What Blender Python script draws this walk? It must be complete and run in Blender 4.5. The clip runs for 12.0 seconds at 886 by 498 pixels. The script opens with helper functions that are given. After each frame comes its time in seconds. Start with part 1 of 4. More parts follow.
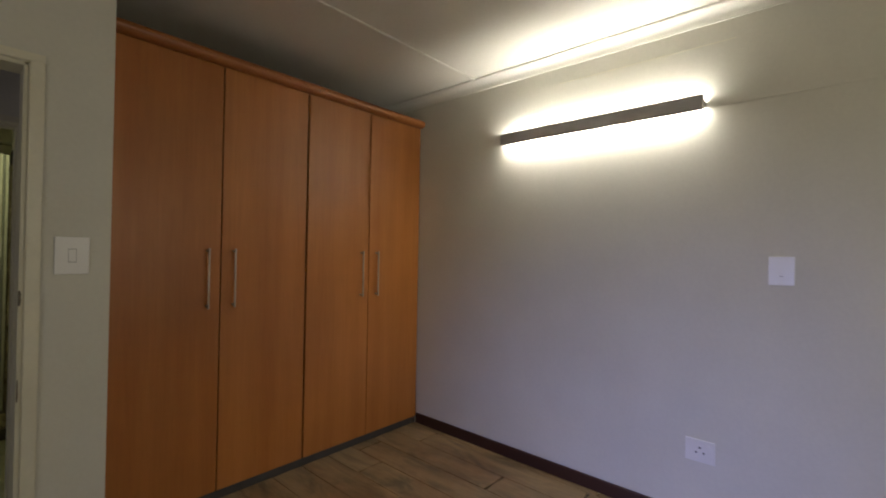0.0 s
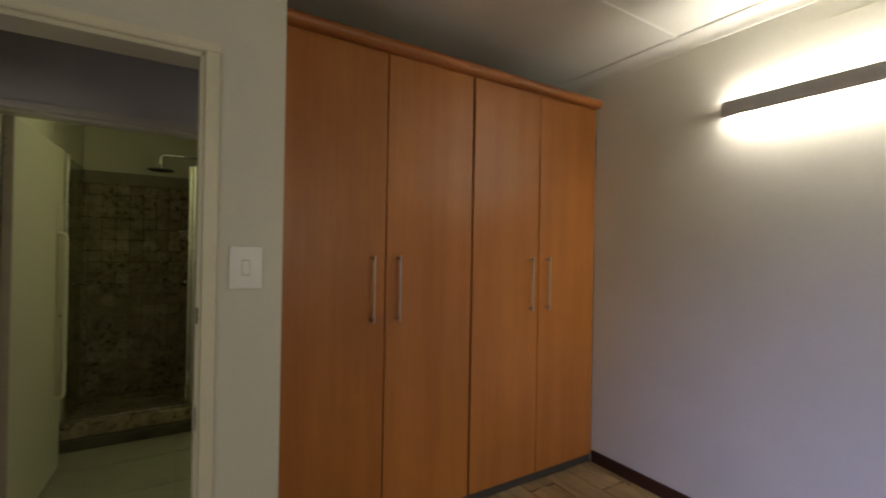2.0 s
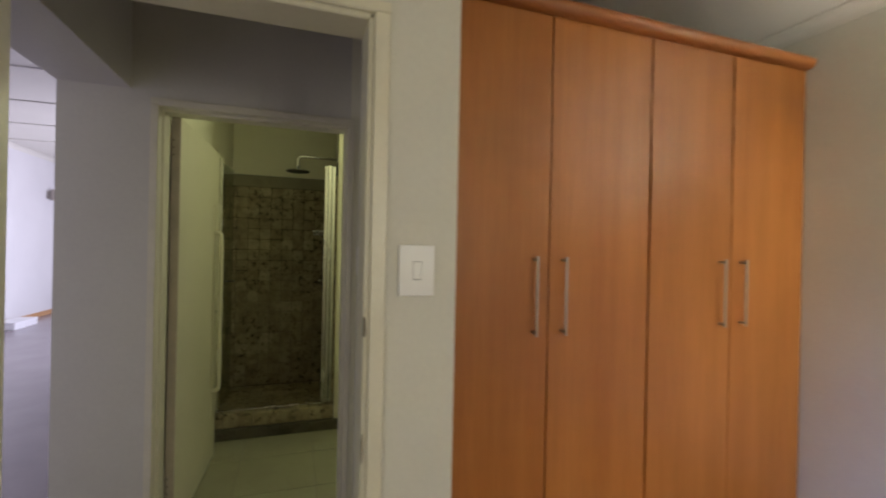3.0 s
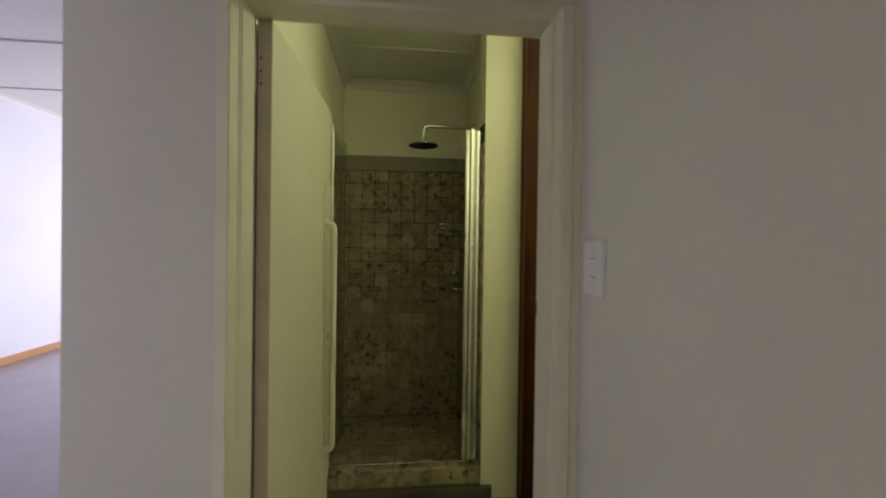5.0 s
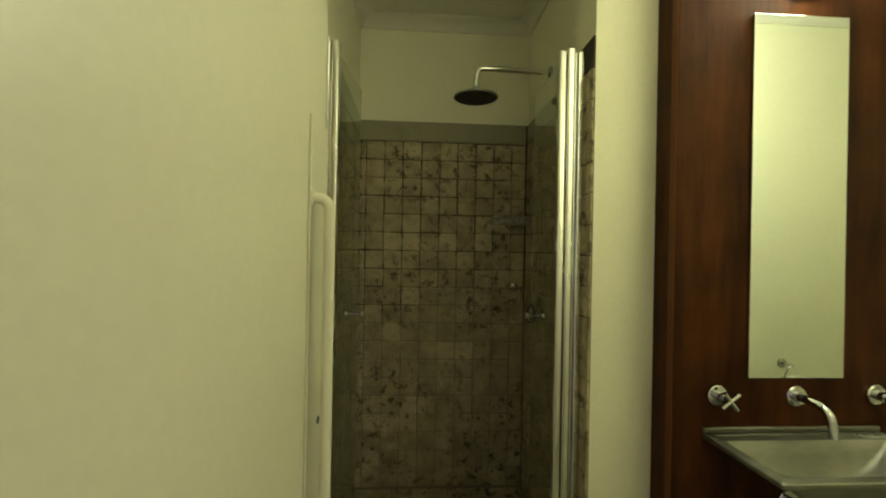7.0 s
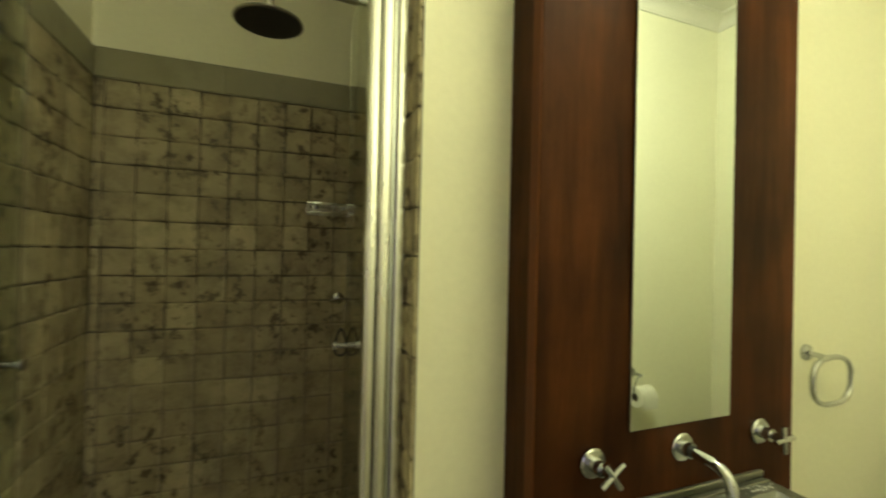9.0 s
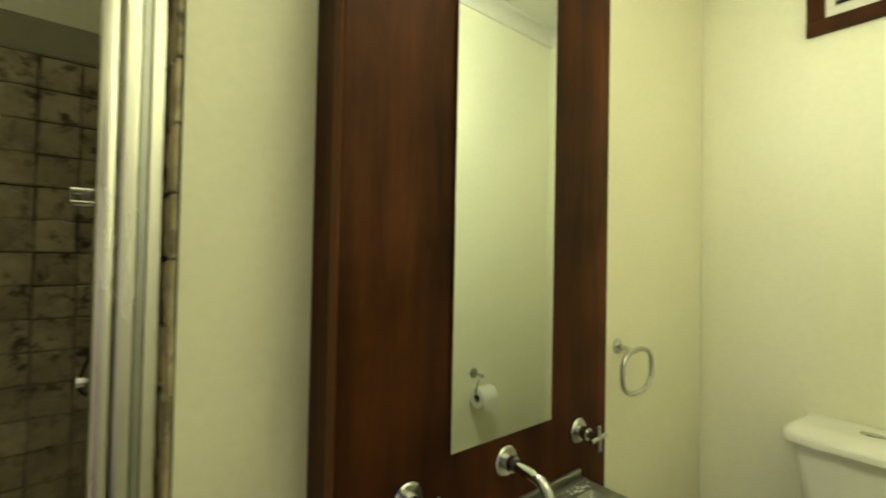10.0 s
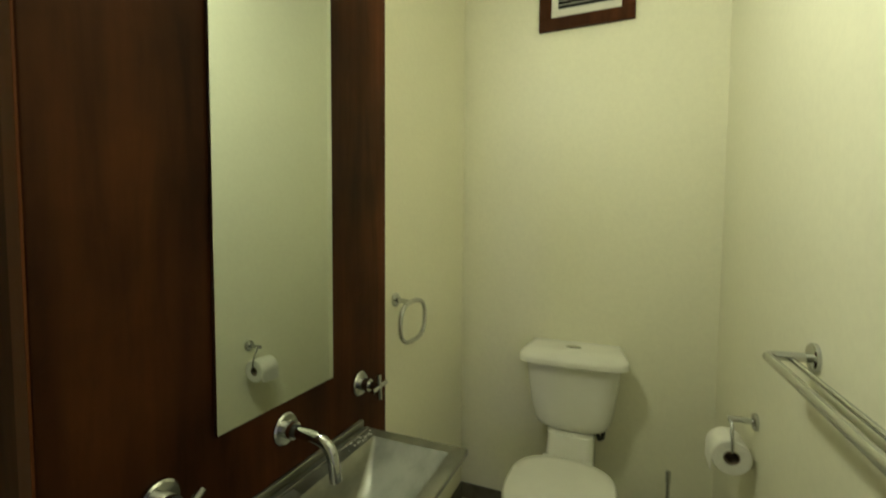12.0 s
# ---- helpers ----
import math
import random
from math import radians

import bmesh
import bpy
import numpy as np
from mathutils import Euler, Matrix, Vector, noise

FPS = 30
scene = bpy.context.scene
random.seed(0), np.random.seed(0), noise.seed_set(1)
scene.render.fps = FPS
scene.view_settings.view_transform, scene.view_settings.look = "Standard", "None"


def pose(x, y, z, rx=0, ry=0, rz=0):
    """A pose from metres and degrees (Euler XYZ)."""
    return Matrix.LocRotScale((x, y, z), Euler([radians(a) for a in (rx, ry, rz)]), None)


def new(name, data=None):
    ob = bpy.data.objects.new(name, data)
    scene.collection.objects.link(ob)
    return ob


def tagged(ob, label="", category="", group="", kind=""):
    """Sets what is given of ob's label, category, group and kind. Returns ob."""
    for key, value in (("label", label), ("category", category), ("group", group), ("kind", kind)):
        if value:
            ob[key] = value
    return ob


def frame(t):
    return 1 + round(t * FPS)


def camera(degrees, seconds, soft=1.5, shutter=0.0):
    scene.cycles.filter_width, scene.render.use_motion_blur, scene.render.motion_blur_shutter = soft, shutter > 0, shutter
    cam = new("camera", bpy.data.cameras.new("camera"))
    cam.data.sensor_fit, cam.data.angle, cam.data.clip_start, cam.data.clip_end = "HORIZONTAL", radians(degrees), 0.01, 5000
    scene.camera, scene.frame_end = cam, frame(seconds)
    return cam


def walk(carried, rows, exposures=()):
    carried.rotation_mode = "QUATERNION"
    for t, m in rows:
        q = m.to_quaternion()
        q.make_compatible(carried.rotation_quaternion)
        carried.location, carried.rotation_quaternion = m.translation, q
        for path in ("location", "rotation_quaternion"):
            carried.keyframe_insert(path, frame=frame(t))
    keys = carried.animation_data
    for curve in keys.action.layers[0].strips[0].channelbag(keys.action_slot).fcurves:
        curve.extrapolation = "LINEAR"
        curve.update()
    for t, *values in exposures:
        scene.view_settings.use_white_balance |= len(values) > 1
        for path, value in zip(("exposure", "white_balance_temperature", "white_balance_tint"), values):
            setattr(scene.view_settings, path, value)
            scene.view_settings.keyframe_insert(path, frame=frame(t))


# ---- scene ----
cam = camera(91.1, 12.0, soft=1.9, shutter=0.5)
PATH = [
    (0.00, pose(0.0000, -0.0000, 1.3800, 90.478, -1.006, -48.447)),
    (0.50, pose(0.0068, 0.1171, 1.3793, 90.477, -1.010, -46.306)),
    (1.00, pose(0.0028, 0.2643, 1.3912, 90.412, -1.042, -42.789)),
    (1.50, pose(0.0344, 0.4263, 1.4000, 90.372, -1.047, -37.934)),
    (2.00, pose(0.0909, 0.5266, 1.4111, 90.217, -0.973, -31.729)),
    (2.50, pose(0.0675, 0.6886, 1.4059, 90.145, -1.148, -25.037)),
    (3.00, pose(-0.0157, 0.9280, 1.4057, 89.956, -1.187, -18.573)),
    (3.50, pose(-0.0885, 1.1739, 1.3961, 89.833, -1.044, -13.841)),
    (3.70, pose(-0.1045, 1.2784, 1.3925, 89.752, -0.914, -12.351)),
    (5.30, pose(-0.2153, 2.2313, 1.3858, 89.626, -0.924, -5.715)),
    (5.50, pose(-0.2120, 2.3557, 1.3887, 89.722, -1.034, -5.358)),
    (6.00, pose(-0.2399, 2.6025, 1.3781, 89.806, -1.051, -4.650)),
    (6.50, pose(-0.2898, 2.8456, 1.3795, 89.894, -1.135, -3.881)),
    (6.70, pose(-0.2922, 2.9249, 1.3713, 89.978, -1.050, -3.595)),
    (8.30, pose(-0.1148, 3.4143, 1.3781, 89.949, -1.155, -10.503)),
    (8.50, pose(-0.0820, 3.4622, 1.3759, 90.077, -1.278, -13.299)),
    (9.00, pose(0.0048, 3.5574, 1.3706, 90.393, -1.283, -21.501)),
    (9.50, pose(0.1054, 3.6048, 1.3648, 90.869, -1.191, -30.435)),
    (10.00, pose(0.1767, 3.6378, 1.3724, 90.984, -1.116, -39.069)),
    (10.50, pose(0.1959, 3.6454, 1.3793, 91.166, -1.025, -47.434)),
    (11.00, pose(0.1979, 3.6414, 1.3700, 91.163, -0.836, -55.681)),
    (11.50, pose(0.2081, 3.6410, 1.3605, 91.007, -0.656, -62.858)),
    (12.00, pose(0.2159, 3.6577, 1.3480, 86.850, -0.380, -67.211)),
]
EXPOSURES = [(0.0, -0.16, 6600, 10), (1.5, -0.10, 6650, 10), (2.0, 0.16, 6750, 10), (2.5, 0.62, 6900, 10), (3.0, 0.97, 6500, 10), (3.5, 1.22, 6300, 10),
             (5.5, 1.42, 6500, 10), (6.5, 1.76, 6500, 10), (8.5, 2.25, 6450, 11), (9.0, 2.30, 6400, 12), (9.5, 2.20, 6320, 12), (10.0, 2.00, 6250, 13), (12.0, 1.32, 6000, 16)]
walk(cam, PATH, EXPOSURES)

# ---- world and lights ----
world = bpy.data.worlds.new("sky")
world.use_nodes = True
scene.world = world
sky = world.node_tree.nodes.new("ShaderNodeTexSky")
sky.sky_type = "NISHITA"
sky.sun_disc = False
sky.sun_elevation = radians(48)
sky.sun_rotation = radians(200)
world.node_tree.links.new(sky.outputs[0], world.node_tree.nodes["Background"].inputs[0])
world.node_tree.nodes["Background"].inputs[1].default_value = 0.1

TUBE_POWER = 108.0
GLOBE_POWER = 41.0


def window_light(name, place, turn, size, power, colour):
    data = bpy.data.lights.new(name, "AREA")
    data.shape, data.size, data.size_y = "RECTANGLE", size[0], size[1]
    data.energy, data.color = power, colour
    ob = new(name, data)
    ob.matrix_world = pose(*place, *turn)
    return ob


# blue sky low and pale daylight through the west window
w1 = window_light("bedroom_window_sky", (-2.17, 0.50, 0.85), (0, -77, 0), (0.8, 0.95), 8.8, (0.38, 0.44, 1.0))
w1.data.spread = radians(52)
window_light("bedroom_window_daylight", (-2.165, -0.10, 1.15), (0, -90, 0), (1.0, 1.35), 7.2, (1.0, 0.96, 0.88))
# warm fill lamp, added in a south window that is never seen
window_light("bedroom_warm_fill", (1.35, -1.92, 1.62), (90, 0, 0), (1.1, 1.1), 11.5, (1.0, 0.95, 0.74))
window_light("living_window_light", (-1.0, 9.0, 1.35), (0, 90, 0), (1.9, 3.2), 74.0, (0.78, 0.76, 1.0))
window_light("living_door_light", (-2.80, 2.24, 1.1), (90, 0, 0), (0.85, 2.0), 10.5, (0.60, 0.54, 1.0))


# ---- materials ----
def base_nodes(name):
    m = bpy.data.materials.new(name)
    m.use_nodes = True
    nt = m.node_tree
    return m, nt, nt.nodes["Principled BSDF"]


def noise_of(nt, scale, stretch=(1, 1, 1), detail=4.0, rough=0.55, local=False):
    if local:
        src = nt.nodes.new("ShaderNodeTexCoord").outputs["Object"]
    else:
        src = nt.nodes.new("ShaderNodeNewGeometry").outputs["Position"]
    mp = nt.nodes.new("ShaderNodeMapping")
    mp.inputs["Scale"].default_value = stretch
    nt.links.new(src, mp.inputs[0])
    n = nt.nodes.new("ShaderNodeTexNoise")
    n.inputs["Scale"].default_value = scale
    n.inputs["Detail"].default_value = detail
    n.inputs["Roughness"].default_value = rough
    nt.links.new(mp.outputs[0], n.inputs["Vector"])
    return n.outputs["Fac"]


def ramp(nt, fac, stops):
    r = nt.nodes.new("ShaderNodeValToRGB")
    el = r.color_ramp.elements
    while len(el) < len(stops):
        el.new(0.5)
    for e, (p, c) in zip(el, stops):
        e.position = p
        e.color = (*c, 1) if len(c) == 3 else c
    nt.links.new(fac, r.inputs[0])
    return r.outputs[0]


def mix(nt, fac, a, b, kind="MIX"):
    n = nt.nodes.new("ShaderNodeMix")
    n.data_type, n.blend_type = "RGBA", kind
    for sock, v in ((n.inputs["Factor"], fac), (n.inputs[6], a), (n.inputs[7], b)):
        if hasattr(v, "links"):
            nt.links.new(v, sock)
        elif isinstance(v, (int, float)):
            sock.default_value = v
        else:
            sock.default_value = (*v, 1)
    return n.outputs[2]


def bump(nt, bsdf, fac, strength, depth=0.002):
    b = nt.nodes.new("ShaderNodeBump")
    b.inputs["Strength"].default_value = strength
    b.inputs["Distance"].default_value = depth
    nt.links.new(fac, b.inputs["Height"])
    nt.links.new(b.outputs[0], bsdf.inputs["Normal"])


def grey(v):
    return (v, v, v)


def paint(name, colour, rough=0.6, blotch=0.06, grain=0.02, relief=0.12, scale=1.6):
    """Painted plaster or metal: soft blotches, fine roller grain."""
    m, nt, b = base_nodes(name)
    lo = tuple(c * (1 - blotch) for c in colour)
    c = ramp(nt, noise_of(nt, scale, detail=5), [(0.3, lo), (0.7, colour)])
    g = ramp(nt, noise_of(nt, 60, detail=3), [(0.3, grey(1 - grain * 2)), (0.7, grey(1))])
    nt.links.new(mix(nt, 1.0, c, g, "MULTIPLY"), b.inputs["Base Color"])
    b.inputs["Roughness"].default_value = rough
    bump(nt, b, noise_of(nt, 190, detail=3), relief)
    return m


def veneer(name, dark, light, rough=0.35, stretch=(1, 1, 0.05), scale=30.0, big=1.3, relief=0.04, coat=0.0, gloss=0.5, streak=0.90, patch=0.88, figure=0.0):
    """Veneered board with upright grain and wide tonal bands."""
    m, nt, b = base_nodes(name)
    fine = noise_of(nt, scale * 3.2, stretch, 6, 0.65)
    wide = noise_of(nt, scale * 0.22, (stretch[0], stretch[1], stretch[2] * 0.8), 4, 0.6)
    c = ramp(nt, wide, [(0.30, dark), (0.70, light)])
    f = ramp(nt, fine, [(0.3, grey(streak)), (0.62, grey(1.0))])
    c = mix(nt, 1.0, c, f, "MULTIPLY")
    blot = ramp(nt, noise_of(nt, big), [(0.32, grey(patch)), (0.66, grey(1.04))])
    c = mix(nt, 1.0, c, blot, "MULTIPLY")
    if figure:
        flame = noise_of(nt, 13.0, (1, 1, 0.20), 5, 0.6)
        flame.node.inputs["Distortion"].default_value = 1.4
        c = mix(nt, figure, c, ramp(nt, flame, [(0.36, grey(0.42)), (0.50, grey(0.95)), (0.66, grey(1.18))]), "MULTIPLY")
    nt.links.new(c, b.inputs["Base Color"])
    rr = ramp(nt, fine, [(0.2, grey(rough + 0.10)), (0.8, grey(rough - 0.04))])
    nt.links.new(rr, b.inputs["Roughness"])
    b.inputs["Coat Weight"].default_value = coat
    b.inputs["Specular IOR Level"].default_value = gloss
    b.inputs["Coat Roughness"].default_value = 0.25
    bump(nt, b, fine, relief, 0.001)
    return m


def metal(name, colour, rough=0.12, streak=None, smudge=0.10, tarnish=0.86):
    m, nt, b = base_nodes(name)
    b.inputs["Metallic"].default_value = 1.0
    n = noise_of(nt, 9, streak or (1, 1, 1), 5)
    nt.links.new(ramp(nt, n, [(0.3, tuple(c * tarnish for c in colour)), (0.55 if tarnish < 0.8 else 0.7, colour)]), b.inputs["Base Color"])
    nt.links.new(ramp(nt, noise_of(nt, 22, streak or (1, 1, 1), 5), [(0.3, grey(rough)), (0.75, grey(rough + smudge))]), b.inputs["Roughness"])
    return m


def plain(name, colour, rough=0.4):
    m, nt, b = base_nodes(name)
    n = noise_of(nt, 7, detail=5)
    nt.links.new(ramp(nt, n, [(0.3, tuple(c * 0.93 for c in colour)), (0.7, colour)]), b.inputs["Base Color"])
    b.inputs["Roughness"].default_value = rough
    return m


def glowing(name, colour, strength):
    m, nt, b = base_nodes(name)
    b.inputs["Base Color"].default_value = (0.8, 0.8, 0.78, 1)
    b.inputs["Emission Color"].default_value = (*colour, 1)
    b.inputs["Emission Strength"].default_value = strength
    return m


def stone(name, tones, spot, grain=9.0, rough=0.62, worn=True):
    """Tumbled stone: each piece its own tone, with dark pitted stains."""
    m, nt, b = base_nodes(name)
    info = nt.nodes.new("ShaderNodeObjectInfo")
    c = ramp(nt, info.outputs["Random"], [(i / (len(tones) - 1), t) for i, t in enumerate(tones)])
    cloud = ramp(nt, noise_of(nt, grain, detail=6, rough=0.65), [(0.28, grey(0.74 if worn else 0.92)), (0.66, grey(1.08 if worn else 1.02))])
    c = mix(nt, 1.0, c, cloud, "MULTIPLY")
    pits = ramp(nt, noise_of(nt, grain * 2.4, detail=5, rough=0.6), [(0.525, grey(0)), (0.63, grey(1))])
    where = ramp(nt, noise_of(nt, 3.0, detail=3), [(0.36, grey(0)), (0.53, grey(1))])
    f = mix(nt, 1.0, pits, where, "MULTIPLY")
    c = mix(nt, f, c, spot)
    smear = ramp(nt, noise_of(nt, grain * 0.9, detail=7, rough=0.72), [(0.46, grey(1.0)), (0.60, grey(0.74)), (0.70, grey(0.45))])
    nt.links.new(mix(nt, 1.0 if worn else 0.12, c, smear, "MULTIPLY"), b.inputs["Base Color"])
    b.inputs["Roughness"].default_value = rough
    bump(nt, b, noise_of(nt, grain * 5, detail=6, rough=0.7), 0.35, 0.003)
    return m


BED_WALL = paint("bedroom_wall_paint", (0.70, 0.68, 0.585), 0.55, 0.09)
BATH_WALL = paint("bathroom_wall_paint", (0.85, 0.825, 0.645), 0.45, 0.04)
LIVING_WALL = paint("living_wall_paint", (0.74, 0.73, 0.72), 0.6)
CEIL_PAINT = paint("ceiling_paint", (0.75, 0.73, 0.65), 0.7, 0.04)
FRAME_PAINT = paint("frame_paint", (0.78, 0.74, 0.58), 0.32, 0.08, 0.02, 0.05, 7.0)
LEAF_PAINT = paint("door_leaf_paint", (0.71, 0.68, 0.50), 0.38, 0.05, 0.02, 0.06, 3.0)
EDGE_WORN = paint("door_edge_paint", (0.53, 0.46, 0.34), 0.5, 0.2, 0.03, 0.08, 9.0)
BEECH = veneer("beech_veneer", (0.362, 0.126, 0.026), (0.452, 0.172, 0.041), 0.36, gloss=0.42)
BEECH_EDGE = veneer("beech_moulding", (0.34, 0.115, 0.030), (0.42, 0.155, 0.042), 0.36, (0.05, 1, 1))
# carcass coloured darker than the doors, standing in for shade in their gaps
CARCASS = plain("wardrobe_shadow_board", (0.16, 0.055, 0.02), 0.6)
PLINTH = plain("plinth_laminate", (0.050, 0.046, 0.043), 0.5)
MAHOGANY = veneer("mahogany_veneer", (0.013, 0.0042, 0.0020), (0.116, 0.0355, 0.0098), 0.42, (1, 1, 0.07), 20.0, 4.5, 0.05, 0.0, 0.08, 0.76, 0.52, 0.42)
MAHOGANY_EDGE = veneer("mahogany_edge", (0.105, 0.031, 0.0095), (0.16, 0.049, 0.0150), 0.36, (1, 1, 0.06), 16.0, 2.0, 0.05, 0.0, 0.10)
SKIRT_WOOD = veneer("dark_skirting_wood", (0.030, 0.010, 0.007), (0.052, 0.018, 0.012), 0.35, (1, 0.05, 1))
PINE_SKIRT = veneer("pine_skirting_wood", (0.50, 0.26, 0.10), (0.58, 0.33, 0.15), 0.4, (1, 0.05, 1))
BRIGHT = metal("polished_chrome", (0.88, 0.885, 0.86), 0.06)
CHROME = metal("chrome", (0.56, 0.565, 0.56), 0.05)
DARK_CHROME = metal("worn_chrome", (0.42, 0.43, 0.42), 0.10)
ALU = metal("brushed_aluminium", (0.83, 0.82, 0.76), 0.17, (1, 1, 0.14), 0.16, 0.76)
HANDLE_METAL = metal("satin_nickel", (0.42, 0.38, 0.34), 0.33)
STEEL = metal("stainless_steel", (0.27, 0.268, 0.235), 0.30, (0.5, 1, 1), 0.40, 0.62)
LAMP_GREY = plain("lamp_grey_enamel", (0.44, 0.43, 0.42), 0.45)
ROCKER_GAP = plain("rocker_gap", (0.10, 0.095, 0.085), 0.6)
PLASTIC = plain("white_switch_plastic", (0.80, 0.79, 0.76), 0.30)
SOCKET_DARK = plain("socket_hole", (0.01, 0.01, 0.01), 0.6)
CERAMIC = plain("white_ceramic", (0.80, 0.79, 0.71), 0.10)
SEAT_PLASTIC = plain("white_seat_plastic", (0.78, 0.77, 0.70), 0.18)
PAPER = paint("tissue_paper", (0.80, 0.78, 0.70), 0.95, 0.04, 0.04, 0.4)
RUBBER = plain("dark_rubber", (0.02, 0.02, 0.02), 0.6)
VENT_WHITE = plain("vent_white", (0.72, 0.70, 0.62), 0.45)
DARKNESS = plain("vent_dark", (0.012, 0.012, 0.010), 0.9)
BOX_WHITE = plain("white_box_card", (0.80, 0.80, 0.80), 0.5)
TUBE_GLOW = glowing("fluorescent_tube", (1.0, 0.965, 0.895), TUBE_POWER)
GLOBE_GLOW = glowing("opal_globe", (0.900, 0.94, 0.610), GLOBE_POWER)
TILE = stone("tumbled_stone_tile", [(0.385, 0.317, 0.192), (0.48, 0.405, 0.248), (0.415, 0.347, 0.211), (0.555, 0.476, 0.297)], (0.095, 0.070, 0.038))
BAND = stone("border_tile", [(0.29, 0.266, 0.165), (0.31, 0.286, 0.185)], (0.25, 0.23, 0.145), 4.0, 0.4, False)
SKIRT_TILE = stone("floor_skirting_tile", [(0.13, 0.115, 0.08), (0.15, 0.13, 0.09)], (0.09, 0.08, 0.055), 4.0, 0.35)
FLOOR_TILE = stone("glazed_floor_tile", [(0.40, 0.39, 0.27), (0.43, 0.42, 0.30)], (0.38, 0.37, 0.26), 2.0, 0.20, False)


def mirror_material():
    m, nt, b = base_nodes("mirror_silver")
    b.inputs["Base Color"].default_value = (0.69, 0.735, 0.69, 1)
    b.inputs["Metallic"].default_value = 1.0
    nt.links.new(ramp(nt, noise_of(nt, 5), [(0.4, grey(0.01)), (0.8, grey(0.03))]), b.inputs["Roughness"])
    return m


def glass_material(name, tint, rough=0.0):
    m, nt, b = base_nodes(name)
    b.inputs["Base Color"].default_value = (*tint, 1)
    b.inputs["Transmission Weight"].default_value = 1.0
    nt.links.new(ramp(nt, noise_of(nt, 3, (1, 1, 0.3)), [(0.4, grey(rough)), (0.8, grey(rough + 0.03))]), b.inputs["Roughness"])
    b.inputs["IOR"].default_value = 1.45
    return m


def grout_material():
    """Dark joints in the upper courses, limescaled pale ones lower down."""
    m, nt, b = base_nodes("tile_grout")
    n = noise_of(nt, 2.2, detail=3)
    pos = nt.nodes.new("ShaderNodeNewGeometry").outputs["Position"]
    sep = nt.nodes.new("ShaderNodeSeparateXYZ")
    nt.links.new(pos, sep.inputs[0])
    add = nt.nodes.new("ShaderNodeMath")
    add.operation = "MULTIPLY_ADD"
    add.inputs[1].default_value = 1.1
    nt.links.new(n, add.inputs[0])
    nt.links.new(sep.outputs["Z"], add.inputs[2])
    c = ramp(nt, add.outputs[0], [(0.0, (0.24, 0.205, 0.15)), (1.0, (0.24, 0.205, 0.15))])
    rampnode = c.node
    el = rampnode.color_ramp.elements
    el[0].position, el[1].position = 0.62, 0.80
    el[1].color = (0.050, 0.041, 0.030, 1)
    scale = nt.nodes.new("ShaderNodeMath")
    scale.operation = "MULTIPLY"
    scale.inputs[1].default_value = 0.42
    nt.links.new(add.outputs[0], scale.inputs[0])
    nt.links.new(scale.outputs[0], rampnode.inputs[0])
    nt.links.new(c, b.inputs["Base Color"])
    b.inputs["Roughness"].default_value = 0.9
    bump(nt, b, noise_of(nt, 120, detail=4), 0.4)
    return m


def plank_material(name, tones, rough=0.38):
    m, nt, b = base_nodes(name)
    info = nt.nodes.new("ShaderNodeObjectInfo")
    c = ramp(nt, info.outputs["Random"], [(i / (len(tones) - 1), t) for i, t in enumerate(tones)])
    veins = noise_of(nt, 6.0, (1, 0.34, 1), 6, 0.62)
    veins.node.inputs["Distortion"].default_value = 0.9
    swirl = ramp(nt, veins, [(0.34, grey(0.42)), (0.47, grey(0.82)), (0.56, grey(1.0)), (0.66, grey(1.20))])
    brown = ramp(nt, noise_of(nt, 3.1, (1, 0.45, 1), 4), [(0.46, grey(0.0)), (0.62, grey(0.75))])
    c = mix(nt, brown, c, tuple(v * k for v, k in zip(tones[0], (1.0, 0.80, 0.68))))
    c = mix(nt, 1.0, c, swirl, "MULTIPLY")
    fine = noise_of(nt, 55, (1, 0.05, 1), 5, 0.6)
    c = mix(nt, 1.0, c, ramp(nt, fine, [(0.3, grey(0.78)), (0.7, grey(1.05))]), "MULTIPLY")
    nt.links.new(c, b.inputs["Base Color"])
    nt.links.new(ramp(nt, noise_of(nt, 12), [(0.3, grey(rough)), (0.7, grey(rough + 0.14))]), b.inputs["Roughness"])
    bump(nt, b, fine, 0.10, 0.001)
    return m


MIRROR = mirror_material()
GLASS = glass_material("shower_glass", (0.82, 0.885, 0.80))
PANE = glass_material("window_glass", (0.97, 0.98, 1.0))
GROUT = grout_material()
PLANK = plank_material("oak_look_plank", [(0.19, 0.126, 0.062), (0.30, 0.205, 0.105), (0.23, 0.155, 0.078), (0.34, 0.245, 0.132)])
# grey laminate, its colour lightened and tinted to include the windows' glare
LIVING_FLOOR = paint("grey_laminate", (0.27, 0.235, 0.245), 0.22, 0.14, 0.03, 0.02, 2.5)


# ---- mesh helpers ----
def thing(name, at, label, category, group="", kind=""):
    ob = new(name)
    ob.empty_display_size = 0.1
    ob.location = at
    bpy.context.view_layer.update()
    return tagged(ob, label, category, group, kind)


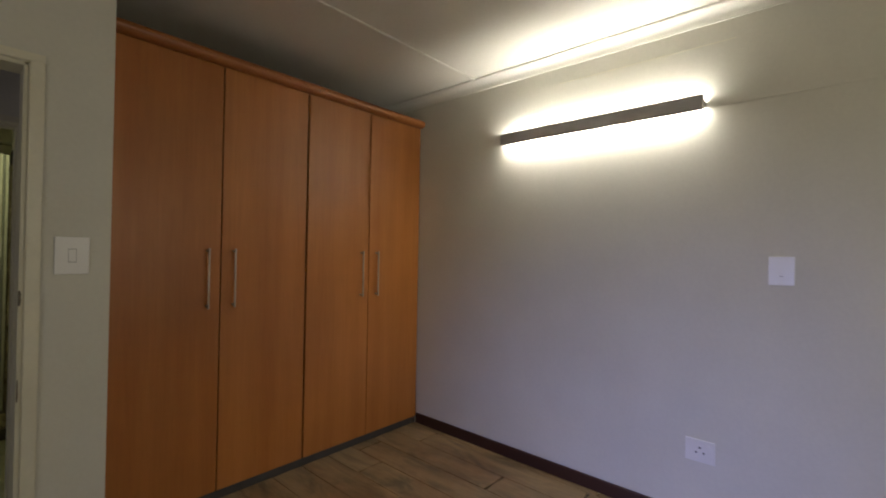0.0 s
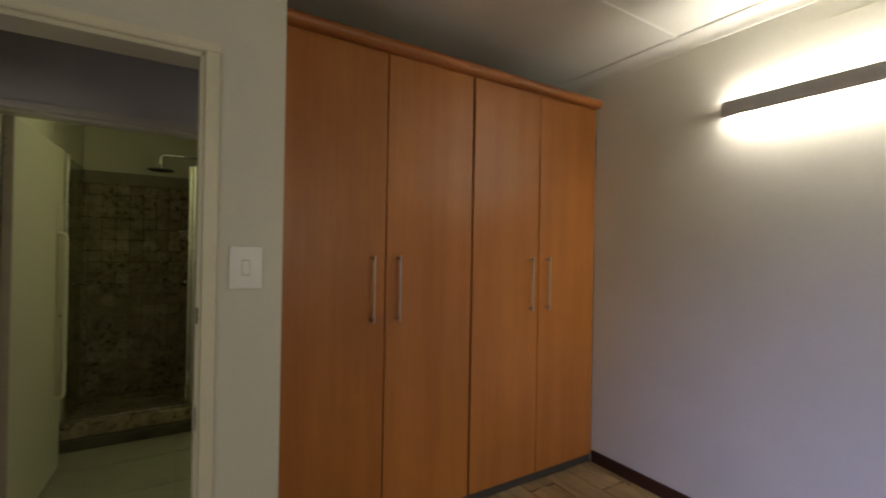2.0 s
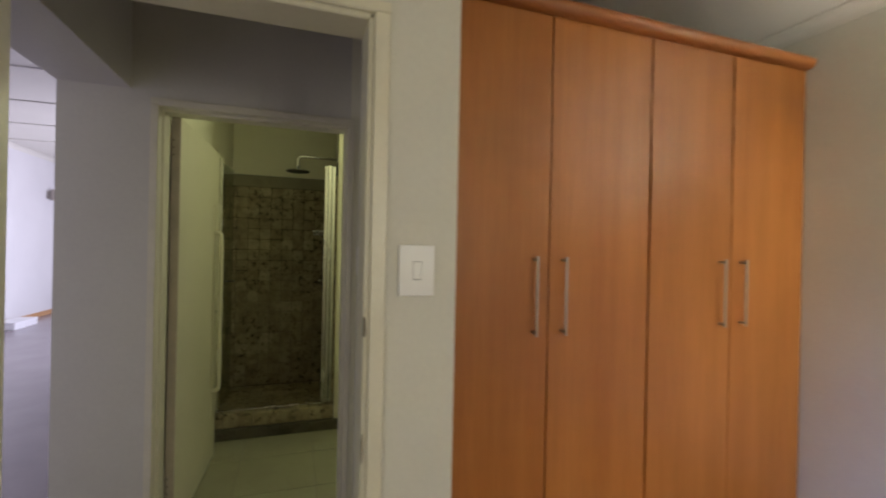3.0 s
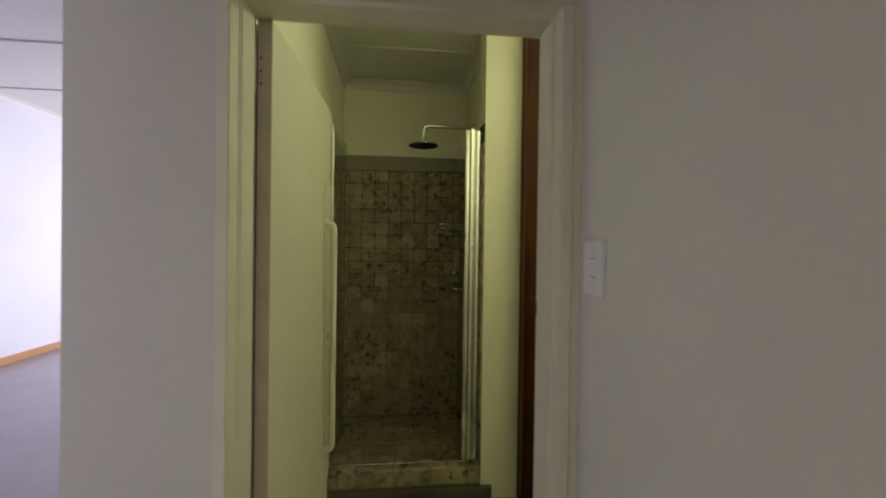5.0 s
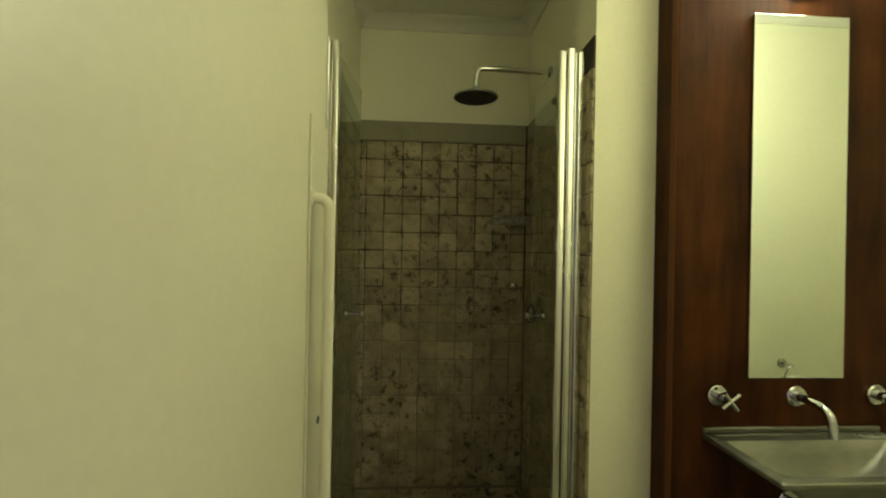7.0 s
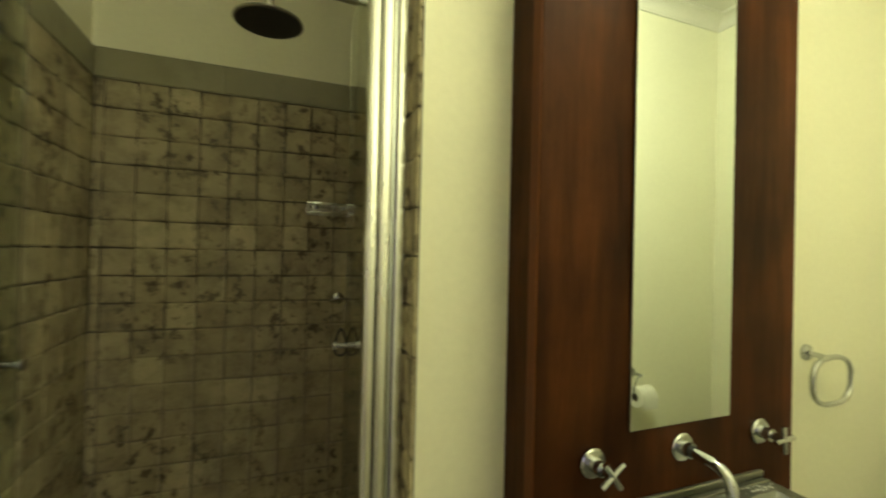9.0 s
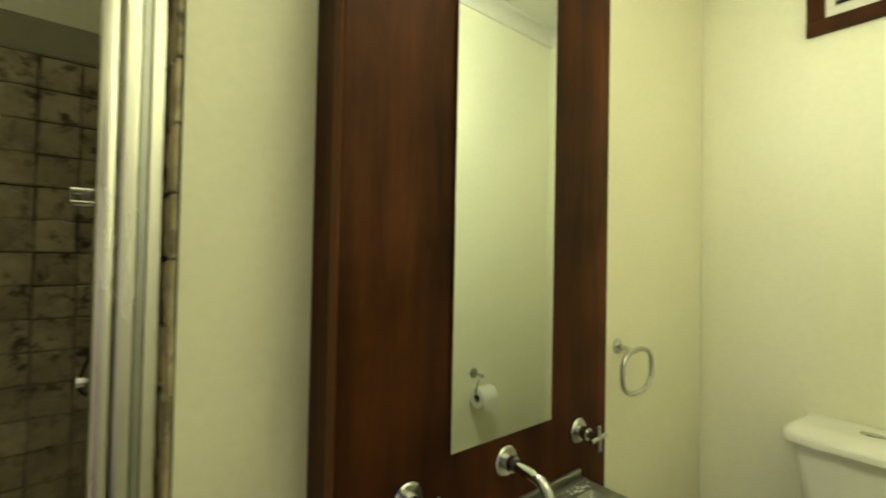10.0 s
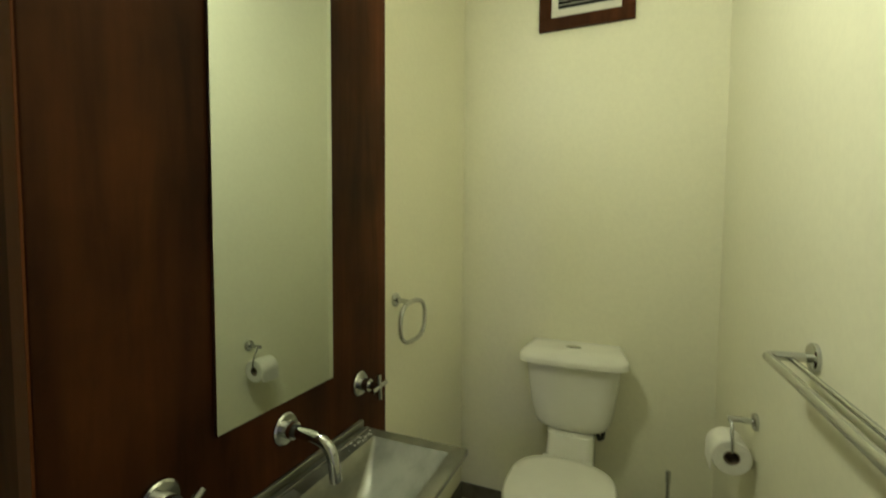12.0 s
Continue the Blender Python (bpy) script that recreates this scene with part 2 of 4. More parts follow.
def part(name, bm, material, parent=None, label="", smooth=False):
    bmesh.ops.recalc_face_normals(bm, faces=bm.faces)
    me = bpy.data.meshes.new(name)
    bm.to_mesh(me)
    bm.free()
    me.materials.append(material)
    if smooth:
        me.polygons.foreach_set("use_smooth", [True] * len(me.polygons))
        me.set_sharp_from_angle(angle=radians(38))
    ob = new(name, me)
    if parent is not None:
        ob.parent = parent
        m = Matrix.Identity(4)
        p = parent
        while p is not None:
            m = p.matrix_basis.inverted() @ m if p.parent is None else m
            p = p.parent
        ob.matrix_parent_inverse = m if parent.parent is None else Matrix.Identity(4)
    if label:
        tagged(ob, label)
    return ob


def box(a, b, bevel=0.0, seg=2, bm=None):
    own = bm is None
    t = bmesh.new()
    bmesh.ops.create_cube(t, size=1)
    for v in t.verts:
        v.co = Vector([(a[i] + b[i]) / 2 + v.co[i] * (b[i] - a[i]) for i in range(3)])
    if bevel:
        bmesh.ops.bevel(t, geom=t.edges[:], offset=bevel, segments=seg, profile=0.5, affect="EDGES")
    if own:
        return t
    join(bm, t)
    return bm


def join(bm, other):
    me = bpy.data.meshes.new("joined")
    other.to_mesh(me)
    other.free()
    bm.from_mesh(me)
    bpy.data.meshes.remove(me)
    return bm


def boxes(*pairs):
    bm = bmesh.new()
    for a, b in pairs:
        box(a, b, bm=bm)
    return bm


def loft(sections, closed=True, cap=True):
    bm = bmesh.new()
    rings = [[bm.verts.new(p) for p in s] for s in sections]
    n = len(rings[0])
    for r0, r1 in zip(rings, rings[1:]):
        for i in range(n if closed else n - 1):
            j = (i + 1) % n
            bm.faces.new((r0[i], r0[j], r1[j], r1[i]))
    if cap and closed:
        bm.faces.new(rings[0][::-1])
        bm.faces.new(rings[-1])
    return bm


def tube(points, r, n=12, closed=False):
    """A round rod swept along points."""
    pts = [Vector(p) for p in points]
    secs = []
    side = None
    for i, p in enumerate(pts):
        a = pts[i - 1] if i or closed else p
        b = pts[(i + 1) % len(pts)] if i + 1 < len(pts) or closed else p
        d = (b - a).normalized()
        if side is None:
            side = d.orthogonal().normalized()
        side = (side - d * side.dot(d)).normalized()
        up = d.cross(side)
        secs.append([p + (side * math.cos(k * math.tau / n) + up * math.sin(k * math.tau / n)) * r for k in range(n)])
    if closed:
        secs.append(secs[0])
    bm = loft(secs, cap=not closed)
    if closed:
        bmesh.ops.remove_doubles(bm, verts=bm.verts, dist=1e-5)
    return bm


def bend(a, corner, b, r, n=6):
    """Points of a rounded corner between two straight runs."""
    a, c, b = Vector(a), Vector(corner), Vector(b)
    u, w = (a - c).normalized(), (b - c).normalized()
    p, q = c + u * r, c + w * r
    return [p.lerp(c, k / n).lerp(c.lerp(q, k / n), k / n) for k in range(n + 1)]


def disc(centre, normal, r, depth, n=28, rim=0.003):
    c, d = Vector(centre), Vector(normal).normalized()
    s = d.orthogonal().normalized()
    u = d.cross(s)
    prof = [(r, 0), (r, depth - rim), (r - rim, depth), (r * 0.3, depth + rim * 0.6)]
    return loft([[c + d * h + (s * math.cos(k * math.tau / n) + u * math.sin(k * math.tau / n)) * q for k in range(n)] for q, h in prof])


def oval(cx, cy, z, rx, ry, p=2.4, n=32):
    pts = []
    for k in range(n):
        a = k * math.tau / n
        c, s = math.cos(a), math.sin(a)
        pts.append((cx + rx * math.copysign(abs(c) ** (2 / p), c), cy + ry * math.copysign(abs(s) ** (2 / p), s), z))
    return pts


def structure(name, bm, material, label="", category=""):
    return tagged(part(name, bm, material), label, category, kind="structure")


# ---- plan ----
E_X = 2.53      # bedroom east wall
W_X = -2.20     # bedroom west wall
S_Y = -1.95     # bedroom south wall
N_Y = 2.05      # bedroom north wall with the door
CEIL = 2.63
HALL_E = 0.27   # hall east wall
BATH_F = 3.118  # bathroom wall, hall side
BATH_B = 3.310  # bathroom wall, inside
PIER_Y = 4.38   # wall with towel ring, end of the shower nib
TOI_X = 2.19    # wall behind the toilet
SH_B = 5.432    # shower back wall behind its tiles
SH_W = -0.600   # shower west wall behind its tiles
SH_E = 0.338    # shower east wall behind its tiles
BATH_W = -0.60

# ---- floors ----
floor_bed = structure("floor_bedroom", boxes(((W_X, S_Y, -0.12), (E_X, N_Y, -0.012)), ((0.40, N_Y, -0.12), (E_X, 3.118, -0.012))), plain("floor_joint", (0.085, 0.062, 0.042), 0.7), "oak-look plank floor of an empty bedroom", "floor")
structure("floor_hall", boxes(((-0.96, N_Y, -0.12), (0.40, BATH_F, 0.0))), LIVING_FLOOR, "grey laminate floor of a small hall", "floor")
floor_bath = structure("floor_bathroom", boxes(((BATH_W - 0.1, BATH_F, -0.12), (TOI_X + 0.1, SH_B + 0.1, -0.0035))), plain("floor_tile_joint", (0.30, 0.29, 0.20), 0.6), "pale glazed tile floor of a bathroom", "floor")
structure("floor_living_room", boxes(((-4.6, 2.17, -0.12), (-0.96, 12.3, 0.0))), LIVING_FLOOR, "shiny grey laminate floor of an empty room", "floor")

# ---- walls ----
structure("wall_east", boxes(((E_X, S_Y - 0.15, -0.12), (E_X + 0.15, 3.118, CEIL + 0.1))), BED_WALL, "cream painted bedroom wall with a strip lamp", "wall")
structure("wall_south", boxes(((W_X - 0.15, S_Y - 0.15, -0.12), (0.75, S_Y, CEIL + 0.1)), ((1.95, S_Y - 0.15, -0.12), (E_X, S_Y, CEIL + 0.1)),
                              ((0.75, S_Y - 0.15, -0.12), (1.95, S_Y, 1.05)), ((0.75, S_Y - 0.15, 2.20), (1.95, S_Y, CEIL + 0.1))), BED_WALL, "cream painted plaster wall with an added window", "wall")
structure("wall_west", boxes(((W_X - 0.15, S_Y, -0.12), (W_X, -0.80, CEIL + 0.1)), ((W_X - 0.15, 1.0, -0.12), (W_X, N_Y, CEIL + 0.1)),
                             ((W_X - 0.15, -0.80, -0.12), (W_X, 1.0, 0.40)), ((W_X - 0.15, -0.80, 1.70), (W_X, 1.0, CEIL + 0.1))), BED_WALL, "cream painted wall with a window", "wall")
structure("wall_north", boxes(((-2.35, N_Y, -0.12), (-0.6640, 2.17, CEIL + 0.1)), ((-0.6640, N_Y, 2.0205), (0.1745, 2.17, CEIL + 0.1)),
                              ((0.1745, N_Y, -0.12), (0.40, 2.17, CEIL + 0.1))), BED_WALL, "cream painted bedroom wall with a doorway", "wall")
structure("wall_hall_east", boxes(((HALL_E, 2.17, 0.0), (0.40, BATH_F, CEIL + 0.1))), BED_WALL, "greyish cream hall wall beside a doorway", "wall")
structure("wall_hall_west", boxes(((-0.96, 2.17, 2.065), (-0.70, BATH_F, CEIL + 0.1))), BED_WALL, "lintel over the opening to the living room", "wall")
structure("wall_bathroom_south_1", boxes(((-0.96, BATH_F, 0.0), (-0.6080, 3.262, 3.1)), ((-0.96, 3.262, 0.0), (-0.66, BATH_B, 3.1)), ((-0.66, 3.262, 2.02), (-0.6080, BATH_B, 3.1))), BED_WALL, "cream painted wall beside the bathroom doorway", "wall")
structure("wall_bathroom_south_2", boxes(((-0.6080, BATH_F, 2.0145), (0.2250, BATH_B, CEIL + 0.1))), BED_WALL, "painted wall over the bathroom doorway", "wall")
structure("wall_bathroom_south_3", boxes(((0.2250, BATH_F, 0.0), (E_X + 0.15, BATH_B, CEIL + 0.1))), BATH_WALL, "cream painted wall with a towel rail", "wall")
structure("wall_bathroom_west", boxes(((-0.96, BATH_B, 0.0), (BATH_W, 4.322, 3.1)), ((-0.96, 4.322, 0.0), (SH_W, SH_B + 0.1, 3.1))), BATH_WALL, "cream painted wall behind an open door", "wall")
wall_shower_back = structure("wall_shower_back", boxes(((SH_W, SH_B, 0.0), (SH_E, SH_B + 0.1, CEIL + 0.1))), BATH_WALL, "shower wall of tumbled stone tiles under a plain border", "wall")
wall_shower_east = structure("wall_shower_east", boxes(((SH_E, 4.54, 0.0), (SH_E + 0.1, SH_B + 0.1, CEIL + 0.1)), ((0.278, PIER_Y, 0.0), (SH_E + 0.1, 4.54, CEIL + 0.1))), BATH_WALL, "shower side wall and nib, part tiled", "wall")
wall_shower_west = structure("wall_shower_west", boxes(((SH_W + 0.0002, 4.326, 0.0), (SH_W + 0.0030, SH_B - 0.0005, 2.064))), BATH_WALL, "shower side wall of tumbled stone tiles", "wall")
structure("wall_basin", boxes(((SH_E + 0.1, PIER_Y, 0.0), (TOI_X + 0.1, PIER_Y + 0.12, CEIL + 0.1))), BATH_WALL, "cream painted wall behind a wood panel", "wall")
structure("wall_toilet", boxes(((TOI_X, BATH_B, 0.0), (TOI_X + 0.1, PIER_Y, CEIL + 0.1))), BATH_WALL, "cream painted wall behind a toilet", "wall")
structure("wall_living_west", boxes(((-4.75, 2.05, -0.12), (-4.5, 12.3, 3.1))), LIVING_WALL, "bright white wall of an empty room", "wall")
structure("wall_living_north", boxes(((-4.5, 12.15, -0.12), (-0.96, 12.3, 3.1))), LIVING_WALL, "bright white wall of an empty room", "wall")
structure("wall_living_east", boxes(((-0.96, SH_B + 0.1, -0.12), (-0.81, 7.4, 3.1)), ((-0.96, 10.6, -0.12), (-0.81, 12.3, 3.1)),
                                    ((-0.96, 7.4, -0.12), (-0.81, 10.6, 0.4)), ((-0.96, 7.4, 2.3), (-0.81, 10.6, 3.1))), LIVING_WALL, "white wall with a wide window", "wall")
structure("wall_living_south", boxes(((-4.5, 2.05, -0.12), (-3.9, 2.17, 3.1)), ((-3.9, 2.05, 2.1), (-2.35, 2.17, 3.1)),
                                     ((-2.35, 2.17, -0.0), (-0.96, 2.19, 3.1))), LIVING_WALL, "white wall with a glazed door opening", "wall")

# ---- ceilings ----
structure("ceiling_bedroom", boxes(((W_X, S_Y, CEIL), (E_X, N_Y, CEIL + 0.08)), ((0.40, N_Y, CEIL), (E_X, BATH_F, CEIL + 0.08))), CEIL_PAINT, "white painted board ceiling with joint strips", "ceiling")
structure("ceiling_hall", boxes(((-0.70, 2.17, CEIL), (HALL_E, BATH_F, CEIL + 0.08))), CEIL_PAINT, "dim white hall ceiling", "ceiling")
structure("ceiling_bathroom", boxes(((BATH_W, BATH_B, CEIL), (TOI_X, PIER_Y, CEIL + 0.08)), ((SH_W, PIER_Y, CEIL), (SH_E, SH_B, CEIL + 0.08))), CEIL_PAINT, "white board ceiling of the bathroom and shower", "ceiling")
structure("ceiling_living", boxes(((-4.5, 2.17, 2.98), (-0.96, 12.15, 3.08))), CEIL_PAINT, "white board ceiling of an empty room", "ceiling")


# ---- cornices, joint strips, skirtings ----
def cornice(name, a, b, inward, z, drop=0.068, out=0.072, material=CEIL_PAINT):
    """A coved plaster cornice from a to b along a wall."""
    prof = [(0.0, 0.0), (0.0, -drop), (0.008, -drop), (0.008, -drop + 0.010)]
    for k in range(7):
        ang = k / 6 * math.pi / 2
        prof.append((0.010 + (out - 0.018) * (1 - math.cos(ang)), -drop + 0.010 + (drop - 0.020) * math.sin(ang)))
    prof += [(out - 0.008, -0.008), (out, -0.008), (out, 0.0)]
    ax, bx, n = Vector((*a, z - 0.001)), Vector((*b, z - 0.001)), Vector((*inward, 0))
    secs = [[p + n * u + Vector((0, 0, w)) for u, w in prof] for p in (ax, bx)]
    return structure(name, loft(secs), material, "white coved plaster cornice", "cornice")


cornice("cornice_east", (E_X, S_Y), (E_X, 3.11), (-1, 0), CEIL)
cornice("cornice_north", (W_X, N_Y), (0.40, N_Y), (0, -1), CEIL)
cornice("cornice_wardrobe", (0.40, BATH_F), (E_X, BATH_F), (0, -1), CEIL)
cornice("cornice_shower_back", (SH_W, SH_B), (SH_E, SH_B), (0, -1), CEIL, 0.06, 0.075)
cornice("cornice_shower_west", (SH_W, PIER_Y), (SH_W, SH_B), (1, 0), CEIL, 0.06, 0.075)
cornice("cornice_shower_east", (SH_E, 4.54), (SH_E, SH_B), (-1, 0), CEIL, 0.06, 0.075)
cornice("cornice_bath_south", (BATH_W, BATH_B), (TOI_X, BATH_B), (0, 1), CEIL, 0.06, 0.075)
cornice("cornice_bath_toilet", (TOI_X, BATH_B), (TOI_X, PIER_Y), (-1, 0), CEIL, 0.06, 0.075)
cornice("cornice_bath_north", (0.278, PIER_Y), (TOI_X, PIER_Y), (0, -1), CEIL, 0.06, 0.075)
cornice("cornice_bath_west", (BATH_W, BATH_B), (BATH_W, PIER_Y), (1, 0), CEIL, 0.06, 0.075)
cornice("cornice_living", (-4.5, 2.17), (-4.5, 12.15), (1, 0), 2.98)

structure("ceiling_joint_strip", box((W_X, 1.905, CEIL - 0.010), (E_X - 0.074, 1.945, CEIL - 0.001), 0.004), CEIL_PAINT, "white cover strip over a ceiling board joint", "trim")
structure("shower_ceiling_strip", box((SH_W + 0.08, 4.80, CEIL - 0.008), (SH_E - 0.08, 4.84, CEIL - 0.001), 0.003), CEIL_PAINT, "white cover strip over a ceiling board joint", "trim")
for y in (5.9, 7.1, 8.3, 9.5):
    structure("living_ceiling_strip", box((-4.4, y - 0.025, 2.966), (-0.97, y + 0.025, 2.979), 0.004), CEIL_PAINT, "white cover strip over a ceiling board joint", "trim")

structure("skirting_east", box((E_X - 0.016, S_Y, 0.0), (E_X - 0.0005, 2.497, 0.078), 0.004), SKIRT_WOOD, "dark stained wooden skirting board", "skirting")
structure("skirting_north", box((-2.2, N_Y - 0.016, 0.0), (-0.702, N_Y - 0.0005, 0.078), 0.004), SKIRT_WOOD, "dark stained wooden skirting board", "skirting")
structure("skirting_pier", box((0.206, N_Y - 0.016, 0.0), (0.402, N_Y - 0.0005, 0.078), 0.004), SKIRT_WOOD, "dark stained wooden skirting board", "skirting")
structure("skirting_living", box((-4.4995, 2.17, 0.0), (-4.482, 12.1, 0.085), 0.004), PINE_SKIRT, "orange pine skirting board", "skirting")
structure("skirting_toilet", box((TOI_X - 0.010, BATH_B + 0.001, 0.0), (TOI_X - 0.0005, PIER_Y - 0.001, 0.075), 0.002), SKIRT_TILE, "dark tile skirting", "skirting")
structure("skirting_basin", box((1.235, PIER_Y - 0.010, 0.0), (TOI_X - 0.011, PIER_Y - 0.0005, 0.075), 0.002), SKIRT_TILE, "dark tile skirting", "skirting")
structure("skirting_bath_south", box((0.24, BATH_B + 0.0005, 0.0), (TOI_X - 0.011, BATH_B + 0.010, 0.075), 0.002), SKIRT_TILE, "dark tile skirting", "skirting")


# ---- windows ----
def window(name, lo, hi, across, label, bars=1):
    """A window in an upright opening; across is the axis of its width (0 or 1)."""
    w = thing(name, [(lo[i] + hi[i]) / 2 if i < 2 else lo[2] for i in range(3)], label, "window", kind="structure")
    t = 0.045

    def piece(nm, a, b, mat):
        return part(nm, box(a, b, 0.004), mat, w)
    for z0, z1 in ((lo[2], lo[2] + t), (hi[2] - t, hi[2])):
        piece("window_frame", (lo[0], lo[1], z0), (hi[0], hi[1], z1), FRAME_PAINT)
    n = bars + 2
    for k in range(n):
        c = lo[across] + t / 2 + (hi[across] - lo[across] - t) * k / (n - 1)
        a, b = [lo[0], lo[1], lo[2] + t], [hi[0], hi[1], hi[2] - t]
        a[across], b[across] = c - t / 2, c + t / 2
        piece("window_frame", a, b, FRAME_PAINT)
    thin = 1 - across
    for k in range(bars + 1):
        c0 = lo[across] + t + (hi[across] - lo[across] - t) * k / (bars + 1)
        c1 = lo[across] + (hi[across] - lo[across] - t) * (k + 1) / (bars + 1)
        mid = (lo[thin] + hi[thin]) / 2
        a, b = [0, 0, lo[2] + t], [0, 0, hi[2] - t]
        a[across], b[across], a[thin], b[thin] = c0, c1, mid - 0.002, mid + 0.002
        g = piece("pane", a, b, PANE)
        g.visible_shadow = False
    return w


window("window_1", (W_X - 0.12, -0.80, 0.40), (W_X - 0.06, 1.0, 1.70), 1, "unseen painted steel window with clear panes", 1)
# south window added out of view to hold the warm fill lamp
window("added_window_4", (0.75, S_Y - 0.12, 1.05), (1.95, S_Y - 0.06, 2.20), 0, "unseen painted steel window with clear panes", 1)
window("window_2", (-0.90, 7.4, 0.4), (-0.84, 10.6, 2.3), 1, "wide painted window with clear panes", 2)
window("window_3", (-3.9, 2.09, 0.0), (-2.35, 2.15, 2.1), 0, "glazed garden door with clear panes", 1)
structure("ground", boxes(((-60, -60, -0.30), (60, 60, -0.13))), paint("garden_ground", (0.14, 0.15, 0.08), 0.9, 0.3, 0.1, 0.5, 0.6), "plain garden ground outside", "ground")


# ---- door frames ----
def profile_run(profile, start, end, u_dir, v_dir):
    """Extrudes a frame section of (u outward, v through the wall) between two points."""
    s, e, u, v = Vector(start), Vector(end), Vector(u_dir), Vector(v_dir)
    bm = loft([[p + u * a + v * b for a, b in profile] for p in (s, e)])
    bmesh.ops.bevel(bm, geom=[x for x in bm.edges if abs((x.verts[0].co - x.verts[1].co).normalized().dot((e - s).normalized())) > 0.99], offset=0.003, segments=2, affect="EDGES")
    return bm


def door_frame(name, x0, x1, y0, depth, head, w, head_w, label, leaf_at_back, stop, reb):
    f = thing(name, ((x0 + x1) / 2, y0, 0), label, "door frame", kind="structure")
    lip = 0.011
    d = depth + lip

    def section(width, open_slot=False):
        back = [(width, -0.0005), (0.0115, -0.0005), (0.0115, depth + 0.0005), (width, depth + 0.0005), (width, d)]
        if leaf_at_back:
            e = depth - 0.013
            back = [(width, -0.0005), (0.0112, -0.0005), (0.0112, e)]
            inner = [(0.0, e), (0.0, depth - 0.045), (-stop, depth - 0.045), (-stop, reb), (0.0, reb)]
            if open_slot:
                e = depth - 0.045
                back[2], inner = (0.0112, e), [(-stop, e), (-stop, reb), (0.0, reb)]
        else:
            inner = [(-stop, d), (-stop, reb - lip), (0.0, reb - lip)]
        return [(0.0, -lip), (width, -lip), *back, *inner]
    part("jamb", profile_run(section(w), (x1, y0, 0), (x1, y0, head), (1, 0, 0), (0, 1, 0)), FRAME_PAINT, f)
    part("jamb", profile_run(section(w, leaf_at_back), (x0, y0, 0), (x0, y0, head), (-1, 0, 0), (0, 1, 0)), FRAME_PAINT, f)
    part("head", profile_run(section(head_w), (x0 - w, y0, head + 0.0005), (x1 + w, y0, head + 0.0005), (0, 0, 1), (0, 1, 0)), FRAME_PAINT, f)
    return f


bed_frame = door_frame("door_frame_1", -0.654, 0.163, N_Y, 0.12, 2.008, 0.040, 0.030, "cream painted steel door frame with chipped edges", False, 0.013, 0.017)
bath_frame = door_frame("door_frame_2", -0.596, 0.213, BATH_F, BATH_B - BATH_F, 2.002, 0.030, 0.032, "cream painted steel frame of the bathroom door", True, 0.008, 0.051)
CHIP = plain("bare_chipped_steel", (0.16, 0.135, 0.10), 0.6)
for z, h, w in ((1.20, 0.052, 0.010), (0.885, 0.075, 0.005)):
    bm = bmesh.new()
    pts = [(-1, -1), (0.2, -1.05), (1, -0.35), (0.55, 0.1), (0.9, 0.45), (0.1, 1), (-1, 0.9)]
    vs = [bm.verts.new((0.1535 + p[0] * w * 0.4, 2.0550, z + p[1] * h / 2)) for p in pts]
    face = bm.faces.new(vs)
    ext = bmesh.ops.extrude_face_region(bm, geom=[face])
    for v in ext["geom"]:
        if isinstance(v, bmesh.types.BMVert):
            v.co.y += 0.004
    part("strike_plate", bm, CHIP, bed_frame, "bare metal strike recess with chipped paint")
part("strike_plate", box((0.2112, 3.2685, 1.190), (0.2136, 3.2950, 1.226), 0.001), CHIP, bath_frame, "worn bare metal latch keep")
part("latch_slot", box((0.2100, 3.272, 1.194), (0.2111, 3.291, 1.218), 0.0004), RUBBER, bath_frame, "dark latch slot")


# ---- bathroom door leaf ----
HINGE, LEAF_DIR = Vector((-0.549, 3.288, 0)), Vector((0.040, 0.836, 0))
leaf_len = LEAF_DIR.length
LEAF_M = Matrix.Translation(HINGE) @ Matrix.Rotation(math.atan2(LEAF_DIR.y, LEAF_DIR.x), 4, "Z")
# leaf space: x along the leaf from its hinge, y to the left (away from the room), z up
door = thing("door_1", HINGE, "cream painted flush bathroom door standing open", "door", kind="structure")


def leaf_part(name, bm, material, parent, label="", smooth=False):
    bm.transform(LEAF_M)
    return part(name, bm, material, parent, label, smooth)


leaf_part("leaf", box((0.004, 0.0, 0.012), (leaf_len, 0.040, 2.003), 0.002), LEAF_PAINT, door)
leaf_part("hinge_edge", box((0.0, 0.001, 0.014), (0.0035, 0.039, 2.006), 0.001), EDGE_WORN, door, "worn bare edge of the door leaf")
hx, out = 0.712, -0.044
top = bend((hx, 0, 1.478), (hx, out, 1.478), (hx, out, 1.0), 0.030)
bot = bend((hx, out, 1.0), (hx, out, 0.476), (hx, 0, 0.476), 0.030)
leaf_part("grab_handle", tube([(hx, 0.002, 1.478), *top, *bot, (hx, 0.002, 0.476)], 0.0122, 14), LEAF_PAINT, door, "long white painted pull bar", True)
for z in (0.476, 1.478):
    leaf_part("handle_plate", disc((hx, -0.0058, z), (0, -1, 0), 0.019, 0.004, 20, 0.0015), LEAF_PAINT, door, "", True)
leaf_part("lock_rail", box((hx - 0.014, -0.0060, 0.30), (leaf_len - 0.004, -0.0002, 1.66), 0.002), LEAF_PAINT, door)
leaf_part("keyhole", disc((leaf_len - 0.052, -0.0059, 0.965), (0, -1, 0), 0.009, 0.0018, 16, 0.0006), RUBBER, door, "dark oval keyhole")
